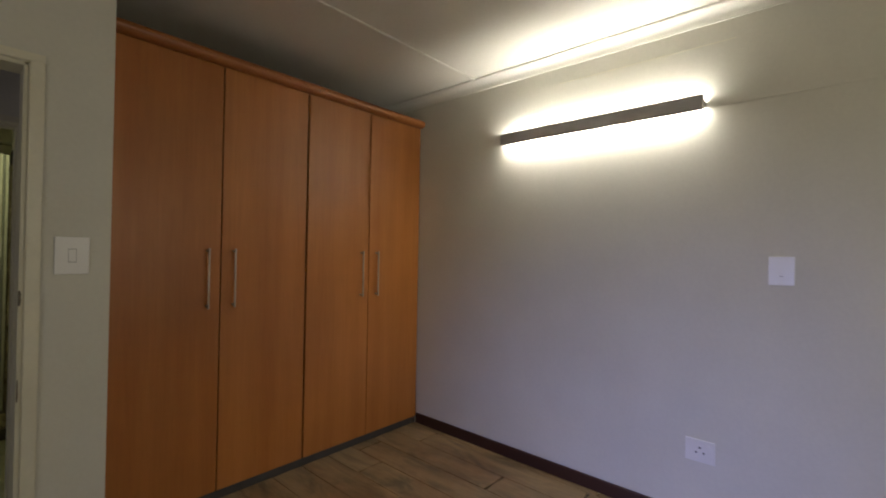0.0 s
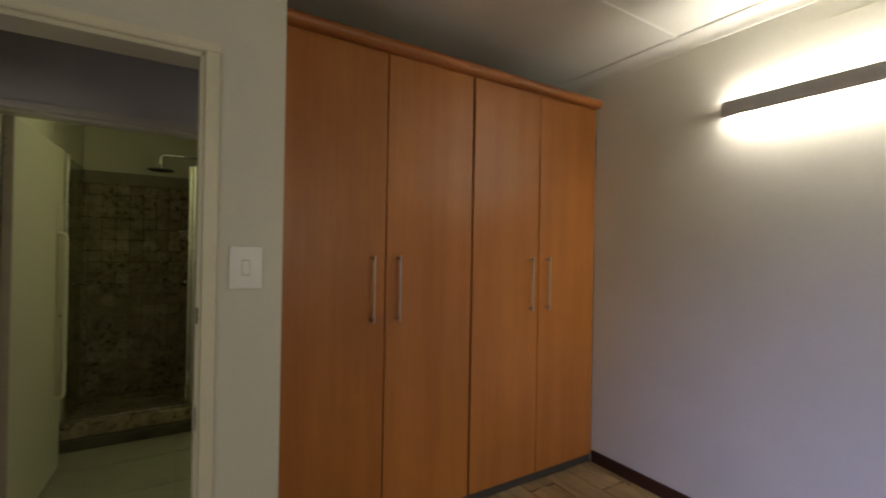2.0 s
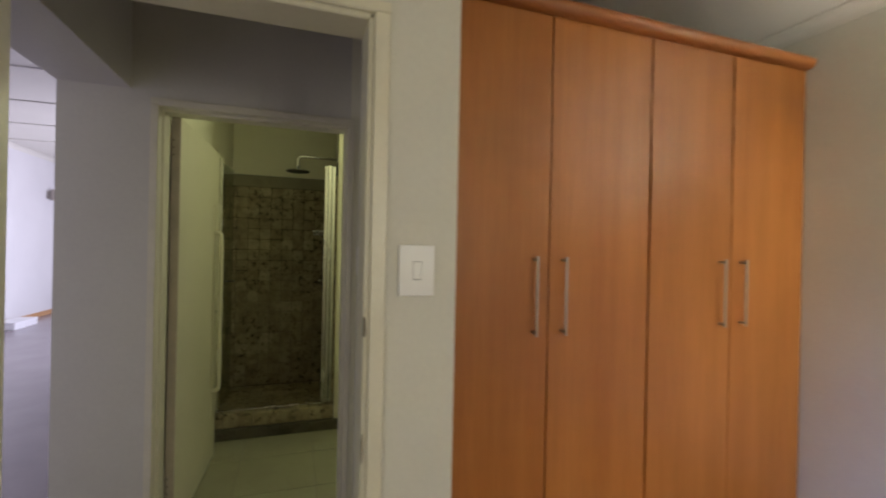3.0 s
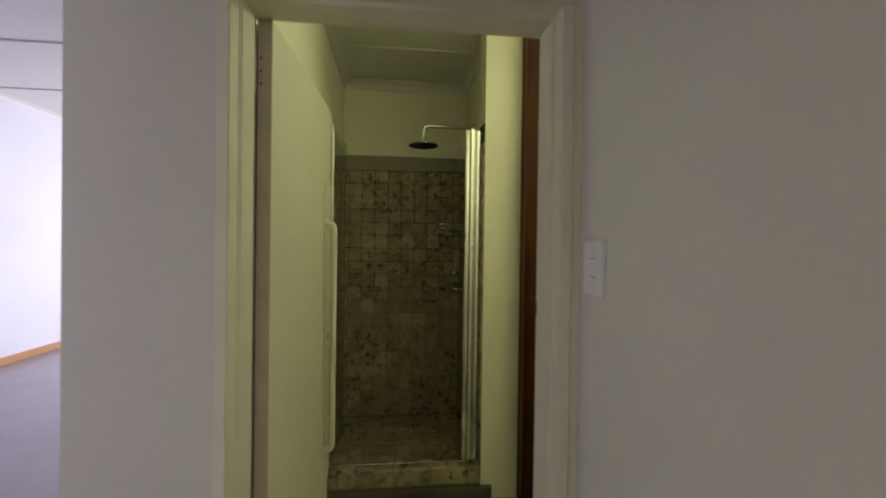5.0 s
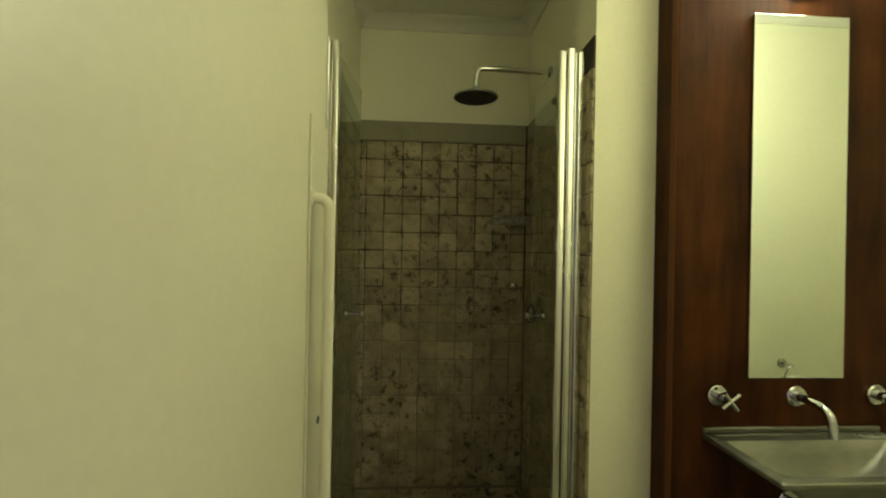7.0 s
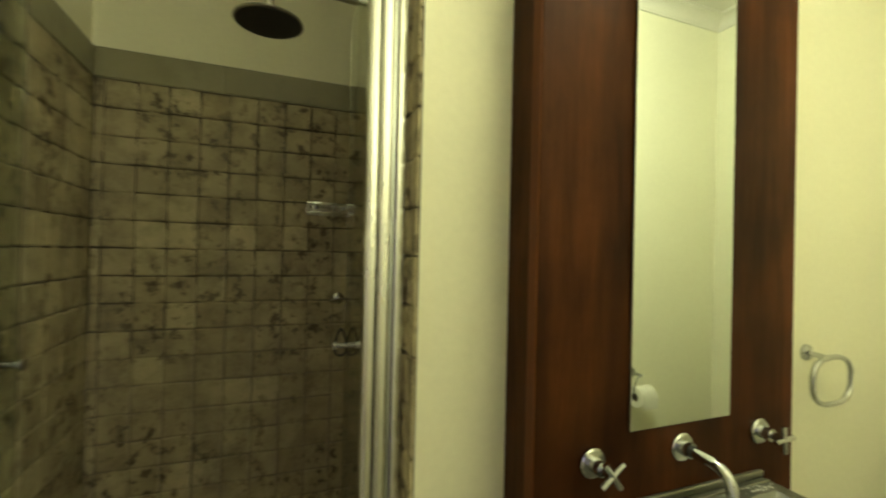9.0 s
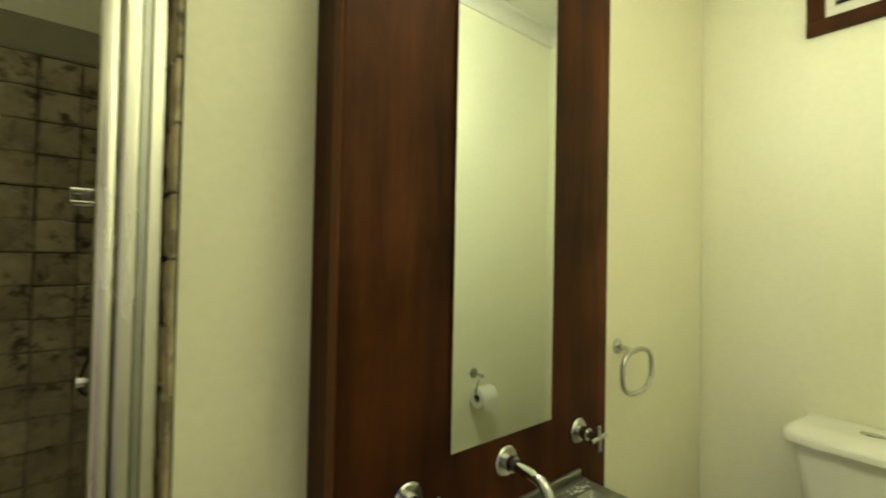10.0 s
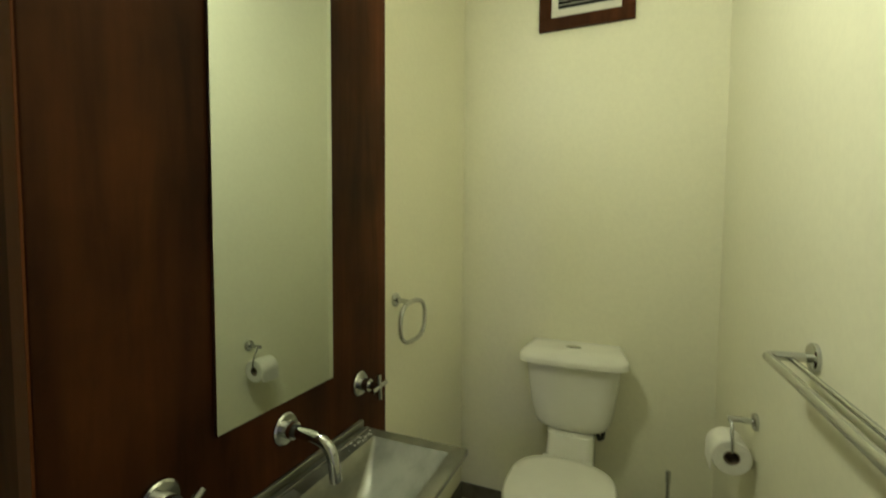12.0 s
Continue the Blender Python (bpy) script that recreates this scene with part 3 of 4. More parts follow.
for z in (0.25, 1.86):
    leaf_part("hinge", tube([(-0.003, 0.047, z - 0.06), (-0.003, 0.047, z + 0.06)], 0.0058, 12), FRAME_PAINT, door, "painted steel butt hinge", True)
    for dz in (-0.035, 0.0, 0.035):
        leaf_part("hinge_screw", disc((-0.0004, 0.030, z + dz), (-1, 0, 0), 0.0045, 0.0012, 12, 0.0004), CHIP, door, "rusty screw head", True)

# ---- wardrobe ----
FACE = 2.505
SEAMS = (0.455, 0.982, 1.505, 2.012, 2.527)
wardrobe = thing("wardrobe", (1.46, 2.8, 0), "tall built-in beech veneer wardrobe with four closed doors", "wardrobe")
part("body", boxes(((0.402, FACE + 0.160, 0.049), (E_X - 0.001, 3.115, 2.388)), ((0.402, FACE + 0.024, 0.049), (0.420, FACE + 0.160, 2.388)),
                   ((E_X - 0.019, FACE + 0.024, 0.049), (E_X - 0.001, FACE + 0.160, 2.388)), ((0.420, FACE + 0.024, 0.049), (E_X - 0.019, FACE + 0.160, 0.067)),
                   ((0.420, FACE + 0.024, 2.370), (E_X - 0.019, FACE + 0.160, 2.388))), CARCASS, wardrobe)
part("plinth", box((0.402, FACE + 0.004, 0.0), (E_X - 0.0165, FACE + 0.022, 0.048), 0.002), PLINTH, wardrobe, "dark grey laminate plinth")
prof = [(0.040, 0.0), (-0.020, 0.0), (-0.036, 0.008), (-0.046, 0.022), (-0.048, 0.036), (-0.042, 0.050), (-0.030, 0.058), (0.060, 0.058)]
part("cornice_moulding", loft([[(x, FACE + u, 2.389 + v) for u, v in prof] for x in (0.402, E_X - 0.001)]), BEECH_EDGE, wardrobe, "rounded beech top moulding", True)
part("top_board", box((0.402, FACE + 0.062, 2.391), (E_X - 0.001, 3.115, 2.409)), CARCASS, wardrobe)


def bar_handle(x, parent):
    z0, z1, y = 1.070, 1.368, FACE - 0.032
    bm = tube([(x, y, z0 - 0.014), (x, y, z1 + 0.014)], 0.0057, 12)
    for z in (z0, z1):
        join(bm, tube([(x, y + 0.002, z), (x, FACE + 0.001, z)], 0.0058, 10))
    return part("handle", bm, HANDLE_METAL, parent, "satin metal bar handle", True)


for k in range(4):
    a, b = SEAMS[k], SEAMS[k + 1]
    g0 = 0.0062 if k == 2 else 0.003
    g1 = 0.0062 if k == 1 else 0.003
    d = part("door", box((a + g0, FACE, 0.050), (b - g1, FACE + 0.020, 2.386), 0.002), BEECH, wardrobe)
    bar_handle(b - 0.072 if k % 2 == 0 else a + 0.066, d)
part("filler", box((0.402, FACE + 0.002, 0.050), (0.4545, FACE + 0.020, 2.386), 0.001), BEECH, wardrobe)

# ---- strip lamp on the east wall ----
lamp = thing("strip_lamp", (E_X, 1.07, 2.11), "grey metal channel wall lamp with a lit fluorescent tube", "wall lamp")
LY0, LY1 = 0.470, 1.672
part("front_cover", box((2.452, LY0, 2.113), (2.462, LY1, 2.190), 0.002), LAMP_GREY, lamp)
for y in (LY0, LY1 - 0.008):
    part("end_cap", box((2.4625, y, 2.138), (E_X - 0.0005, y + 0.006, 2.166), 0.001), LAMP_GREY, lamp)
part("tube", tube([(2.494, LY0 + 0.014, 2.152), (2.494, LY1 - 0.014, 2.152)], 0.013, 14), TUBE_GLOW, lamp, "glowing white fluorescent tube", True)
structure("wire_cover", box((E_X - 0.0014, 0.345, 2.459), (E_X - 0.0003, 1.285, 2.463), 0.0004), FRAME_PAINT, "thin white painted cable strip on the wall", "trim")
structure("plaster_ridge", box((E_X - 0.0028, -1.2, 2.136), (E_X - 0.0002, 0.45, 2.144), 0.0012), BED_WALL, "painted over cable chase line", "trim")


# ---- switches and sockets ----
def switch_plate(name, m, w, h, rockers, label, category="light switch"):
    """A wall plate in the plane of its local x and z, facing local -y."""
    p = thing(name, m.translation, label, category)

    def add(nm, bm, mat, lab=""):
        bm.transform(m)
        return part(nm, bm, mat, p, lab)
    add("plate", box((-w / 2, -0.009, -h / 2), (w / 2, -0.0004, h / 2), 0.002), PLASTIC)
    for cx, cz, rw, rh, proud, lines in rockers:
        bm = box((cx - rw / 2, -0.0092 - proud, cz - rh / 2), (cx + rw / 2, -0.0088, cz + rh / 2), min(0.0008, proud / 3))
        for v in bm.verts:
            if v.co.y < -0.0094:
                v.co.y += proud * 0.55 * (v.co.z - cz) / rh
        add("rocker", bm, PLASTIC)
        if len(lines) == 2:
            for x in (-rw / 2 - 0.0006, rw / 2 + 0.0006):
                add("rocker_gap", box((cx + x - 0.0004, -0.0096, cz - rh / 2), (cx + x + 0.0004, -0.0088, cz + rh / 2)), ROCKER_GAP)
        for z in lines:
            add("rocker_gap", box((cx - rw / 2 - 0.001, -0.0100, cz + z - 0.0008), (cx + rw / 2 + 0.001, -0.0088, cz + z + 0.0008)), ROCKER_GAP)
    return p


switch_plate("light_switch", pose(0.287, N_Y, 1.346), 0.098, 0.135, [(0, 0, 0.021, 0.045, 0.0012, (-0.0236, 0.0236))], "white one-gang light switch on the cream wall")
switch_plate("light_switch", pose(E_X, 0.160, 1.322, 0, 0, -90), 0.096, 0.131, [(0, -0.012, 0.012, 0.022, 0.006, (-0.0120,))], "white single switch plate below the strip lamp")
switch_plate("light_switch", pose(HALL_E, 3.029, 1.338, 0, 0, -90), 0.098, 0.132, [(0, 0.033, 0.018, 0.020, 0.001, (-0.0110,)), (0, -0.033, 0.018, 0.020, 0.001, (0.0110,))], "white two-gang light switch on the hall wall")


def socket(m, label):
    p = thing("wall_socket", m.translation, label, "power socket")

    def add(nm, bm, mat):
        bm.transform(m)
        part(nm, bm, mat, p)
    add("plate", box((-0.066, -0.009, -0.056), (0.066, -0.0004, 0.056), 0.003), PLASTIC)
    for x, z, r in ((0, 0.016, 0.0058), (-0.017, -0.008, 0.0048), (0.017, -0.008, 0.0048)):
        add("pin_hole", disc((x, -0.0088, z), (0, -1, 0), r, 0.0010, 14, 0.0003), SOCKET_DARK)
    add("rocker", box((0.035, -0.013, 0.012), (0.048, -0.0092, 0.034), 0.001), PLASTIC)
    return p


socket(pose(E_X, 0.478, 0.400, 0, 0, -90), "white three-pin wall socket above the dark skirting")
for y, z in ((9.15, 0.40), (9.64, 0.45)):
    socket(pose(-4.5, y, z, 0, 0, 90), "small white socket on the far white wall")

# ---- far living room things ----
carton = thing("flat_box", (-4.25, 9.75, 0), "flat white box lying on the floor by the skirting", "box")
part("carton", box((-4.42, 9.42, 0.0), (-4.14, 10.05, 0.10), 0.006), BOX_WHITE, carton)
part("lid", box((-4.425, 9.415, 0.1005), (-4.135, 10.055, 0.118), 0.004), BOX_WHITE, carton)
bag = thing("dark_bundle", (-4.40, 9.30, 0), "dark crumpled bundle beside a white box", "bundle")
bm = loft([oval(-4.40, 9.31, z, r, r * 1.1, 2.2, 16) for z, r in ((0.0, 0.075), (0.03, 0.082), (0.07, 0.06), (0.09, 0.025))])
for v in bm.verts:
    v.co += noise.noise_vector(v.co * 18) * 0.012 * (v.co.z > 0.001)
part("cloth", bm, plain("dark_cloth", (0.06, 0.02, 0.02), 0.9), bag, "", True)
wl = thing("wall_lamp", (-4.5, 11.1, 2.27), "small grey wall lamp on the far white wall", "wall lamp")
part("back_plate", box((-4.4995, 11.06, 2.20), (-4.475, 11.14, 2.34), 0.004), HANDLE_METAL, wl)
part("shade", tube([(-4.41, 11.10, 2.17), (-4.41, 11.10, 2.37)], 0.045, 18), HANDLE_METAL, wl, "", True)
part("arm", tube([(-4.475, 11.10, 2.27), (-4.44, 11.10, 2.27)], 0.012, 10), HANDLE_METAL, wl, "", True)

# ---- basin panel, mirror, globe ----
PF = 4.252
panel = thing("wood_panel", (0.84, PF, 0), "tall dark mahogany veneer panel behind the basin", "wall panel")
part("front_board", box((0.472, PF, 0.0), (1.232, PF + 0.030, 2.565), 0.002), MAHOGANY, panel)
for x in (0.481, 1.204):
    part("side_board", box((x, PF + 0.0305, 0.0), (x + 0.020, PIER_Y - 0.0005, 2.565), 0.001), MAHOGANY, panel)
part("front_edge", box((0.4685, PF + 0.001, 0.0), (0.4718, PF + 0.029, 2.565), 0.0008), MAHOGANY_EDGE, panel, "lighter veneer edge band")
mirror = thing("wall_mirror", (0.843, PF, 1.015), "tall narrow frameless mirror on the dark panel", "mirror")
part("backing", box((0.698, PF - 0.0035, 1.013), (0.989, PF - 0.0004, 2.077)), RUBBER, mirror)
part("glass", box((0.696, PF - 0.0085, 1.011), (0.991, PF - 0.0040, 2.079), 0.0003), MIRROR, mirror)
globe = thing("globe_lamp", (0.855, PF, 2.266), "lit round opal globe wall lamp on the dark panel", "wall lamp")
part("base", disc((0.855, PF - 0.0005, 2.266), (0, -1, 0), 0.128, 0.022, 40), LAMP_GREY, globe, "dark metal base ring", True)
secs = []
for k in range(11):
    a = k / 10 * math.pi / 2
    r, dep = 0.121 * math.cos(a) + 0.0008, 0.024 + 0.034 * math.sin(a)
    secs.append([(0.855 + r * math.cos(j * math.tau / 40), PF - dep, 2.266 + r * math.sin(j * math.tau / 40)) for j in range(40)])
part("opal_shade", loft(secs), GLOBE_GLOW, globe, "glowing opal glass dome", True)


# ---- taps and spout ----
def cross_tap(x, turn):
    z, y = 0.960, PF
    t = thing("basin_tap", (x, y, z), "chrome cross-handle wall tap on the dark panel", "tap", "taps over the basin")
    part("flange", disc((x, y + 0.001, z), (0, -1, 0), 0.030, 0.0115), CHROME, t, "", True)
    part("stem", tube([(x, y - 0.008, z), (x, y - 0.034, z)], 0.015, 16), CHROME, t, "", True)
    part("spindle", tube([(x, y - 0.034, z), (x, y - 0.062, z)], 0.009, 14), CHROME, t, "", True)
    bm = bmesh.new()
    for k in range(2):
        a = radians(turn + 90 * k)
        d = Vector((math.cos(a), 0, math.sin(a))) * 0.031
        c = Vector((x, y - 0.060, z))
        join(bm, tube([c - d, c + d], 0.0058, 10))
    part("cross_handle", bm, CHROME, t, "", True)
    return t


cross_tap(0.604, 38)
cross_tap(1.100, 4)
SX, SZ = 0.850, 0.956
spout = thing("basin_spout", (SX, PF, SZ), "curved chrome wall spout over the basin", "tap")
part("flange", disc((SX, PF - 0.0004, SZ), (0, -1, 0), 0.031, 0.007), CHROME, spout, "", True)
part("collar", tube([(SX, PF - 0.006, SZ), (SX, PF - 0.026, SZ)], 0.0165, 18), CHROME, spout, "", True)
part("seal_ring", tube([(SX, PF - 0.026, SZ), (SX, PF - 0.034, SZ)], 0.0120, 18), RUBBER, spout, "dark seal ring", True)
sp = bend((SX, PF - 0.034, SZ), (SX, PF - 0.111, SZ - 0.004), (SX, PF - 0.119, 0.880), 0.044, 9)
part("pipe", tube([(SX, PF - 0.034, SZ), *sp, (SX, PF - 0.119, 0.880)], 0.0114, 16), CHROME, spout, "", True)

# ---- basin ----
BX0, BX1, BY0, BY1, BZ = 0.560, 1.110, 3.968, PF - 0.0005, 0.850
basin = thing("basin", (0.84, PF, BZ), "stainless steel wall basin with a square sloping bowl", "basin")


def rect(x0, x1, y0, y1, z, r=0.012, n=4):
    pts = []
    for cx, cy, a0 in ((x1 - r, y1 - r, 0), (x0 + r, y1 - r, 90), (x0 + r, y0 + r, 180), (x1 - r, y0 + r, 270)):
        for k in range(n + 1):
            a = radians(a0 + 90 * k / n)
            pts.append((cx + r * math.cos(a), cy + r * math.sin(a), z))
    return pts


def sag(k, z):
    """A ring of the bowl at k of its way in from the rim, rounder towards the bottom."""
    x0, x1, y0, y1 = BX0 + 0.033, BX1 - 0.037, BY0 + 0.033, BY1 - 0.061
    cx, cy = 0.838, 4.098
    return rect(x0 + (cx - 0.03 - x0) * k, x1 + (cx + 0.03 - x1) * k, y0 + (cy - 0.03 - y0) * k, y1 + (cy + 0.03 - y1) * k, z, 0.006 + 0.022 * min(1, k * 1.6))


under = [sag(k, BZ - 0.014 - d) for k, d in ((1.0, 0.0985), (0.80, 0.094), (0.60, 0.083), (0.38, 0.062), (0.18, 0.034), (0.0, 0.004))]
bowl = under + [rect(BX0 + 0.001, BX1 - 0.001, BY0 + 0.001, BY1 - 0.001, BZ - 0.013, 0.006),
                rect(BX0, BX1, BY0, BY1, BZ - 0.011, 0.006), rect(BX0, BX1, BY0, BY1, BZ - 0.002, 0.006), rect(BX0 + 0.002, BX1 - 0.002, BY0 + 0.002, BY1 - 0.002, BZ, 0.006),
                rect(BX0 + 0.030, BX1 - 0.034, BY0 + 0.030, BY1 - 0.058, BZ, 0.006)]
bowl += [sag(k, BZ - 0.002 - d) for k, d in ((0.0, 0.001), (0.18, 0.030), (0.38, 0.058), (0.60, 0.078), (0.80, 0.090), (1.0, 0.0950))]
part("bowl", loft(bowl), STEEL, basin, "", True)
part("upstand", box((BX0 + 0.001, PF - 0.012, BZ + 0.0005), (BX1 - 0.001, PF - 0.0006, BZ + 0.018), 0.004), STEEL, basin)
part("deck_ridge", box((BX0 + 0.02, PF - 0.030, BZ + 0.0003), (BX1 - 0.006, PF - 0.022, BZ + 0.005), 0.002), STEEL, basin)
part("waste", disc((0.84, 4.10, BZ - 0.0968), (0, 0, 1), 0.022, 0.004, 20, 0.001), CHROME, basin, "round chrome waste", True)
rng = random.Random(4)
bm = bmesh.new()
for k in range(34):
    cx = min(1.095, max(0.96, rng.gauss(1.040, 0.030)))
    cy, r = rng.uniform(4.198, 4.224), rng.uniform(0.0012, 0.0042)
    join(bm, loft([[(x + rng.uniform(-0.0008, 0.0008), y + rng.uniform(-0.0008, 0.0008), z) for x, y, z in oval(cx, cy, BZ + h, r * q, r * q * 0.7, 2, 7)] for h, q in ((0.0002, 1), (0.0010, 0.7))]))
tagged(part("scale_mark", bm, plain("limescale", (0.75, 0.75, 0.70), 0.5), basin, "", True), "pale dried soap spots", kind="stuff")
trap = thing("basin_trap", (0.84, 4.10, 0.73), "chrome bottle trap and pipe under the basin", "pipe")
part("tailpiece", tube([(0.84, 4.10, 0.7355), (0.84, 4.10, 0.62)], 0.0195, 20), CHROME, trap, "", True)
part("collar", loft([oval(0.84, 4.10, z, r, r, 2, 24) for z, r in ((0.735, 0.020), (0.733, 0.027), (0.724, 0.027), (0.722, 0.020))]), CHROME, trap, "", True)
part("nut", loft([oval(0.84, 4.10, z, r, r, 2, 24) for z, r in ((0.690, 0.020), (0.688, 0.029), (0.668, 0.030), (0.664, 0.026))]), CHROME, trap, "ribbed chrome union nut", True)
part("bottle", loft([oval(0.84, 4.10, z, r, r, 2, 24) for z, r in ((0.664, 0.024), (0.655, 0.032), (0.640, 0.036), (0.52, 0.036), (0.505, 0.028))]), CHROME, trap, "", True)
part("outlet", tube([(0.84, 4.13, 0.585), (0.84, PF - 0.0004, 0.585)], 0.016, 16), CHROME, trap, "", True)
valve = thing("stop_valve", (0.83, PF, 0.652), "small chrome angle valve below the basin", "valve")
part("flange", disc((0.830, PF - 0.0004, 0.652), (0, -1, 0), 0.030, 0.009), CHROME, valve, "", True)
part("stem", tube([(0.830, PF - 0.008, 0.652), (0.830, PF - 0.055, 0.652)], 0.011, 14), CHROME, valve, "", True)
part("knob", tube([(0.830, PF - 0.052, 0.652), (0.830, PF - 0.072, 0.652)], 0.015, 8), RUBBER, valve, "", True)

# ---- towel ring ----
ring = thing("towel_ring", (1.514, PIER_Y, 1.092), "chrome towel ring on the cream wall", "towel ring")
part("flange", disc((1.514, PIER_Y - 0.0004, 1.092), (0, -1, 0), 0.024, 0.010), CHROME, ring, "", True)
part("arm", tube([(1.514, PIER_Y - 0.008, 1.092), (1.514, PIER_Y - 0.062, 1.086)], 0.0085, 14), CHROME, ring, "", True)
loop = []
for k in range(48):
    a = k * math.tau / 48
    c, s = math.cos(a), math.sin(a)
    loop.append((1.530 + 0.092 * math.copysign(abs(c) ** 0.78, c), PIER_Y - 0.062, 1.022 + 0.068 * math.copysign(abs(s) ** 0.72, s)))
part("loop", tube(loop, 0.0078, 10, True), CHROME, ring, "", True)

# ---- toilet ----
TY = 3.845
toilet = thing("toilet", (1.85, TY, 0), "white close-coupled ceramic toilet with its lid closed", "toilet")
cist = [oval(2.085, TY, z, rx, ry, p, 44) for z, rx, ry, p in ((0.503, 0.052, 0.090, 2.6), (0.507, 0.066, 0.116, 2.8), (0.520, 0.076, 0.138, 3.2), (0.545, 0.083, 0.153, 3.6), (0.60, 0.088, 0.166, 3.8), (0.70, 0.092, 0.180, 4.0), (0.784, 0.094, 0.188, 4.2), (0.786, 0.088, 0.182, 4.2))]
part("cistern", loft(cist), CERAMIC, toilet, "", True)


def lid_section(z, s):
    """The cistern lid drawn in by s: square behind, flared sides, bowed front."""
    x0, x1, h = 1.960 + s, 2.184, 0.215 - s * 0.55
    half = [(x1, 0.187 - s * 0.12), (x1 - 0.030, 0.192 - s * 0.2), (x0 + 0.105, h - 0.002), (x0 + 0.070, h), (x0 + 0.045, h - 0.006), (x0 + 0.024, h - 0.022), (x0 + 0.013, h - 0.048), (x0 + 0.005, h - 0.105)]
    return [(x, TY + y, z) for x, y in half] + [(x0, TY, z)] + [(x, TY - y, z) for x, y in half[::-1]]


part("cistern_lid", loft([lid_section(z, s) for z, s in ((0.787, 0.004), (0.789, 0.0), (0.806, 0.0), (0.813, 0.003), (0.820, 0.010), (0.830, 0.028), (0.8375, 0.052), (0.8400, 0.080))]), CERAMIC, toilet, "", True)
part("flush_button", loft([oval(2.085, TY, z, rx, ry, 2, 24) for z, rx, ry in ((0.8402, 0.020, 0.031), (0.844, 0.019, 0.030), (0.845, 0.012, 0.02))]), CHROME, toilet, "oval metal flush button", True)
pan = [oval(1.80, TY, 0.0, 0.235, 0.105, 2.8), oval(1.80, TY, 0.03, 0.230, 0.100, 2.8), oval(1.79, TY, 0.16, 0.215, 0.090, 2.6), oval(1.77, TY, 0.28, 0.240, 0.125, 2.4), oval(1.735, TY, 0.37, 0.260, 0.170, 2.3), oval(1.73, TY, 0.400, 0.262, 0.176, 2.3), oval(1.73, TY, 0.404, 0.250, 0.165, 2.3)]
part("pan", loft(pan), CERAMIC, toilet, "", True)
part("rear_deck", loft([oval(cx, TY, z, rx, ry, 6, 36) for z, cx, rx, ry in ((0.0, 2.06, 0.080, 0.085), (0.30, 2.06, 0.085, 0.092), (0.40, 2.055, 0.110, 0.094), (0.43, 2.060, 0.100, 0.093), (0.470, 2.066, 0.086, 0.092), (0.500, 2.068, 0.080, 0.091), (0.5025, 2.068, 0.074, 0.086))]), CERAMIC, toilet, "", True)


def seat_section(z, k):
    pts = []
    for j in range(40):
        a = j * math.tau / 40
        c, s = math.cos(a), math.sin(a)
        pts.append((1.700 + (0.232 if c < 0 else 0.226) * k * math.copysign(abs(c) ** (0.9 if c < 0 else 0.55), c), TY + 0.187 * k * math.copysign(abs(s) ** 0.85, s), z))
    return pts


part("seat", loft([seat_section(z, k) for z, k in ((0.406, 0.97), (0.410, 0.99), (0.421, 0.99), (0.424, 0.98))]), SEAT_PLASTIC, toilet, "white plastic toilet seat", True)
part("seat_lid", loft([seat_section(z, k) for z, k in ((0.4260, 0.99), (0.430, 1.005), (0.438, 1.0), (0.446, 0.96), (0.4495, 0.80), (0.450, 0.3))]), SEAT_PLASTIC, toilet, "closed white plastic lid", True)
for dy in (-0.075, 0.075):
    part("lid_hinge", tube([(1.934, TY + dy - 0.018, 0.428), (1.934, TY + dy + 0.018, 0.428)], 0.011, 14), SEAT_PLASTIC, toilet, "", True)
hose = [(2.075, TY - 0.118, 0.530), (2.080, TY - 0.126, 0.500), (2.095, TY - 0.122, 0.470), (2.125, TY - 0.108, 0.448), (TOI_X - 0.002, TY - 0.098, 0.440)]
part("inlet_hose", tube(hose, 0.008, 10), RUBBER, toilet, "dark flexible inlet hose", True)

# ---- toilet roll, towel rail, brush ----
RX, RZ = 1.628, 0.812
holder = thing("toilet_roll_holder", (RX, BATH_B, RZ), "chrome toilet roll holder on the cream wall", "roll holder")
part("flange", disc((RX, BATH_B + 0.0004, RZ), (0, 1, 0), 0.024, 0.010), CHROME, holder, "", True)
part("arm", tube([(RX, BATH_B + 0.008, RZ), (RX, BATH_B + 0.068, RZ)], 0.008, 12), CHROME, holder, "", True)
RY = BATH_B + 0.062
hook = [(RX, RY, RZ), (RX - 0.016, RY, RZ - 0.012), (RX - 0.032, RY, RZ - 0.04), (RX - 0.038, RY, RZ - 0.060), *bend((RX - 0.038, RY, RZ - 0.060), (RX - 0.038, RY, RZ - 0.083), (RX + 0.05, RY, RZ - 0.083), 0.010), (RX + 0.076, RY, RZ - 0.083)]
part("hook", tube(hook, 0.0042, 10), CHROME, holder, "", True)
roll = thing("toilet_roll", (RX + 0.015, RY, RZ - 0.10), "white toilet paper roll on its chrome hook", "toilet roll")


def hollow_roll(x0, x1, y, z, r_out, r_in, n=36):
    prof = [(r_in, x0), (r_out - 0.003, x0), (r_out, x0 + 0.003), (r_out, x1 - 0.003), (r_out - 0.003, x1), (r_in, x1)]
    rings = [[(x, y + r * math.cos(k * math.tau / n), z + r * math.sin(k * math.tau / n)) for k in range(n)] for r, x in prof]
    rings.append(rings[0])
    bm = loft(rings, cap=False)
    bmesh.ops.remove_doubles(bm, verts=bm.verts, dist=1e-6)
    return bm


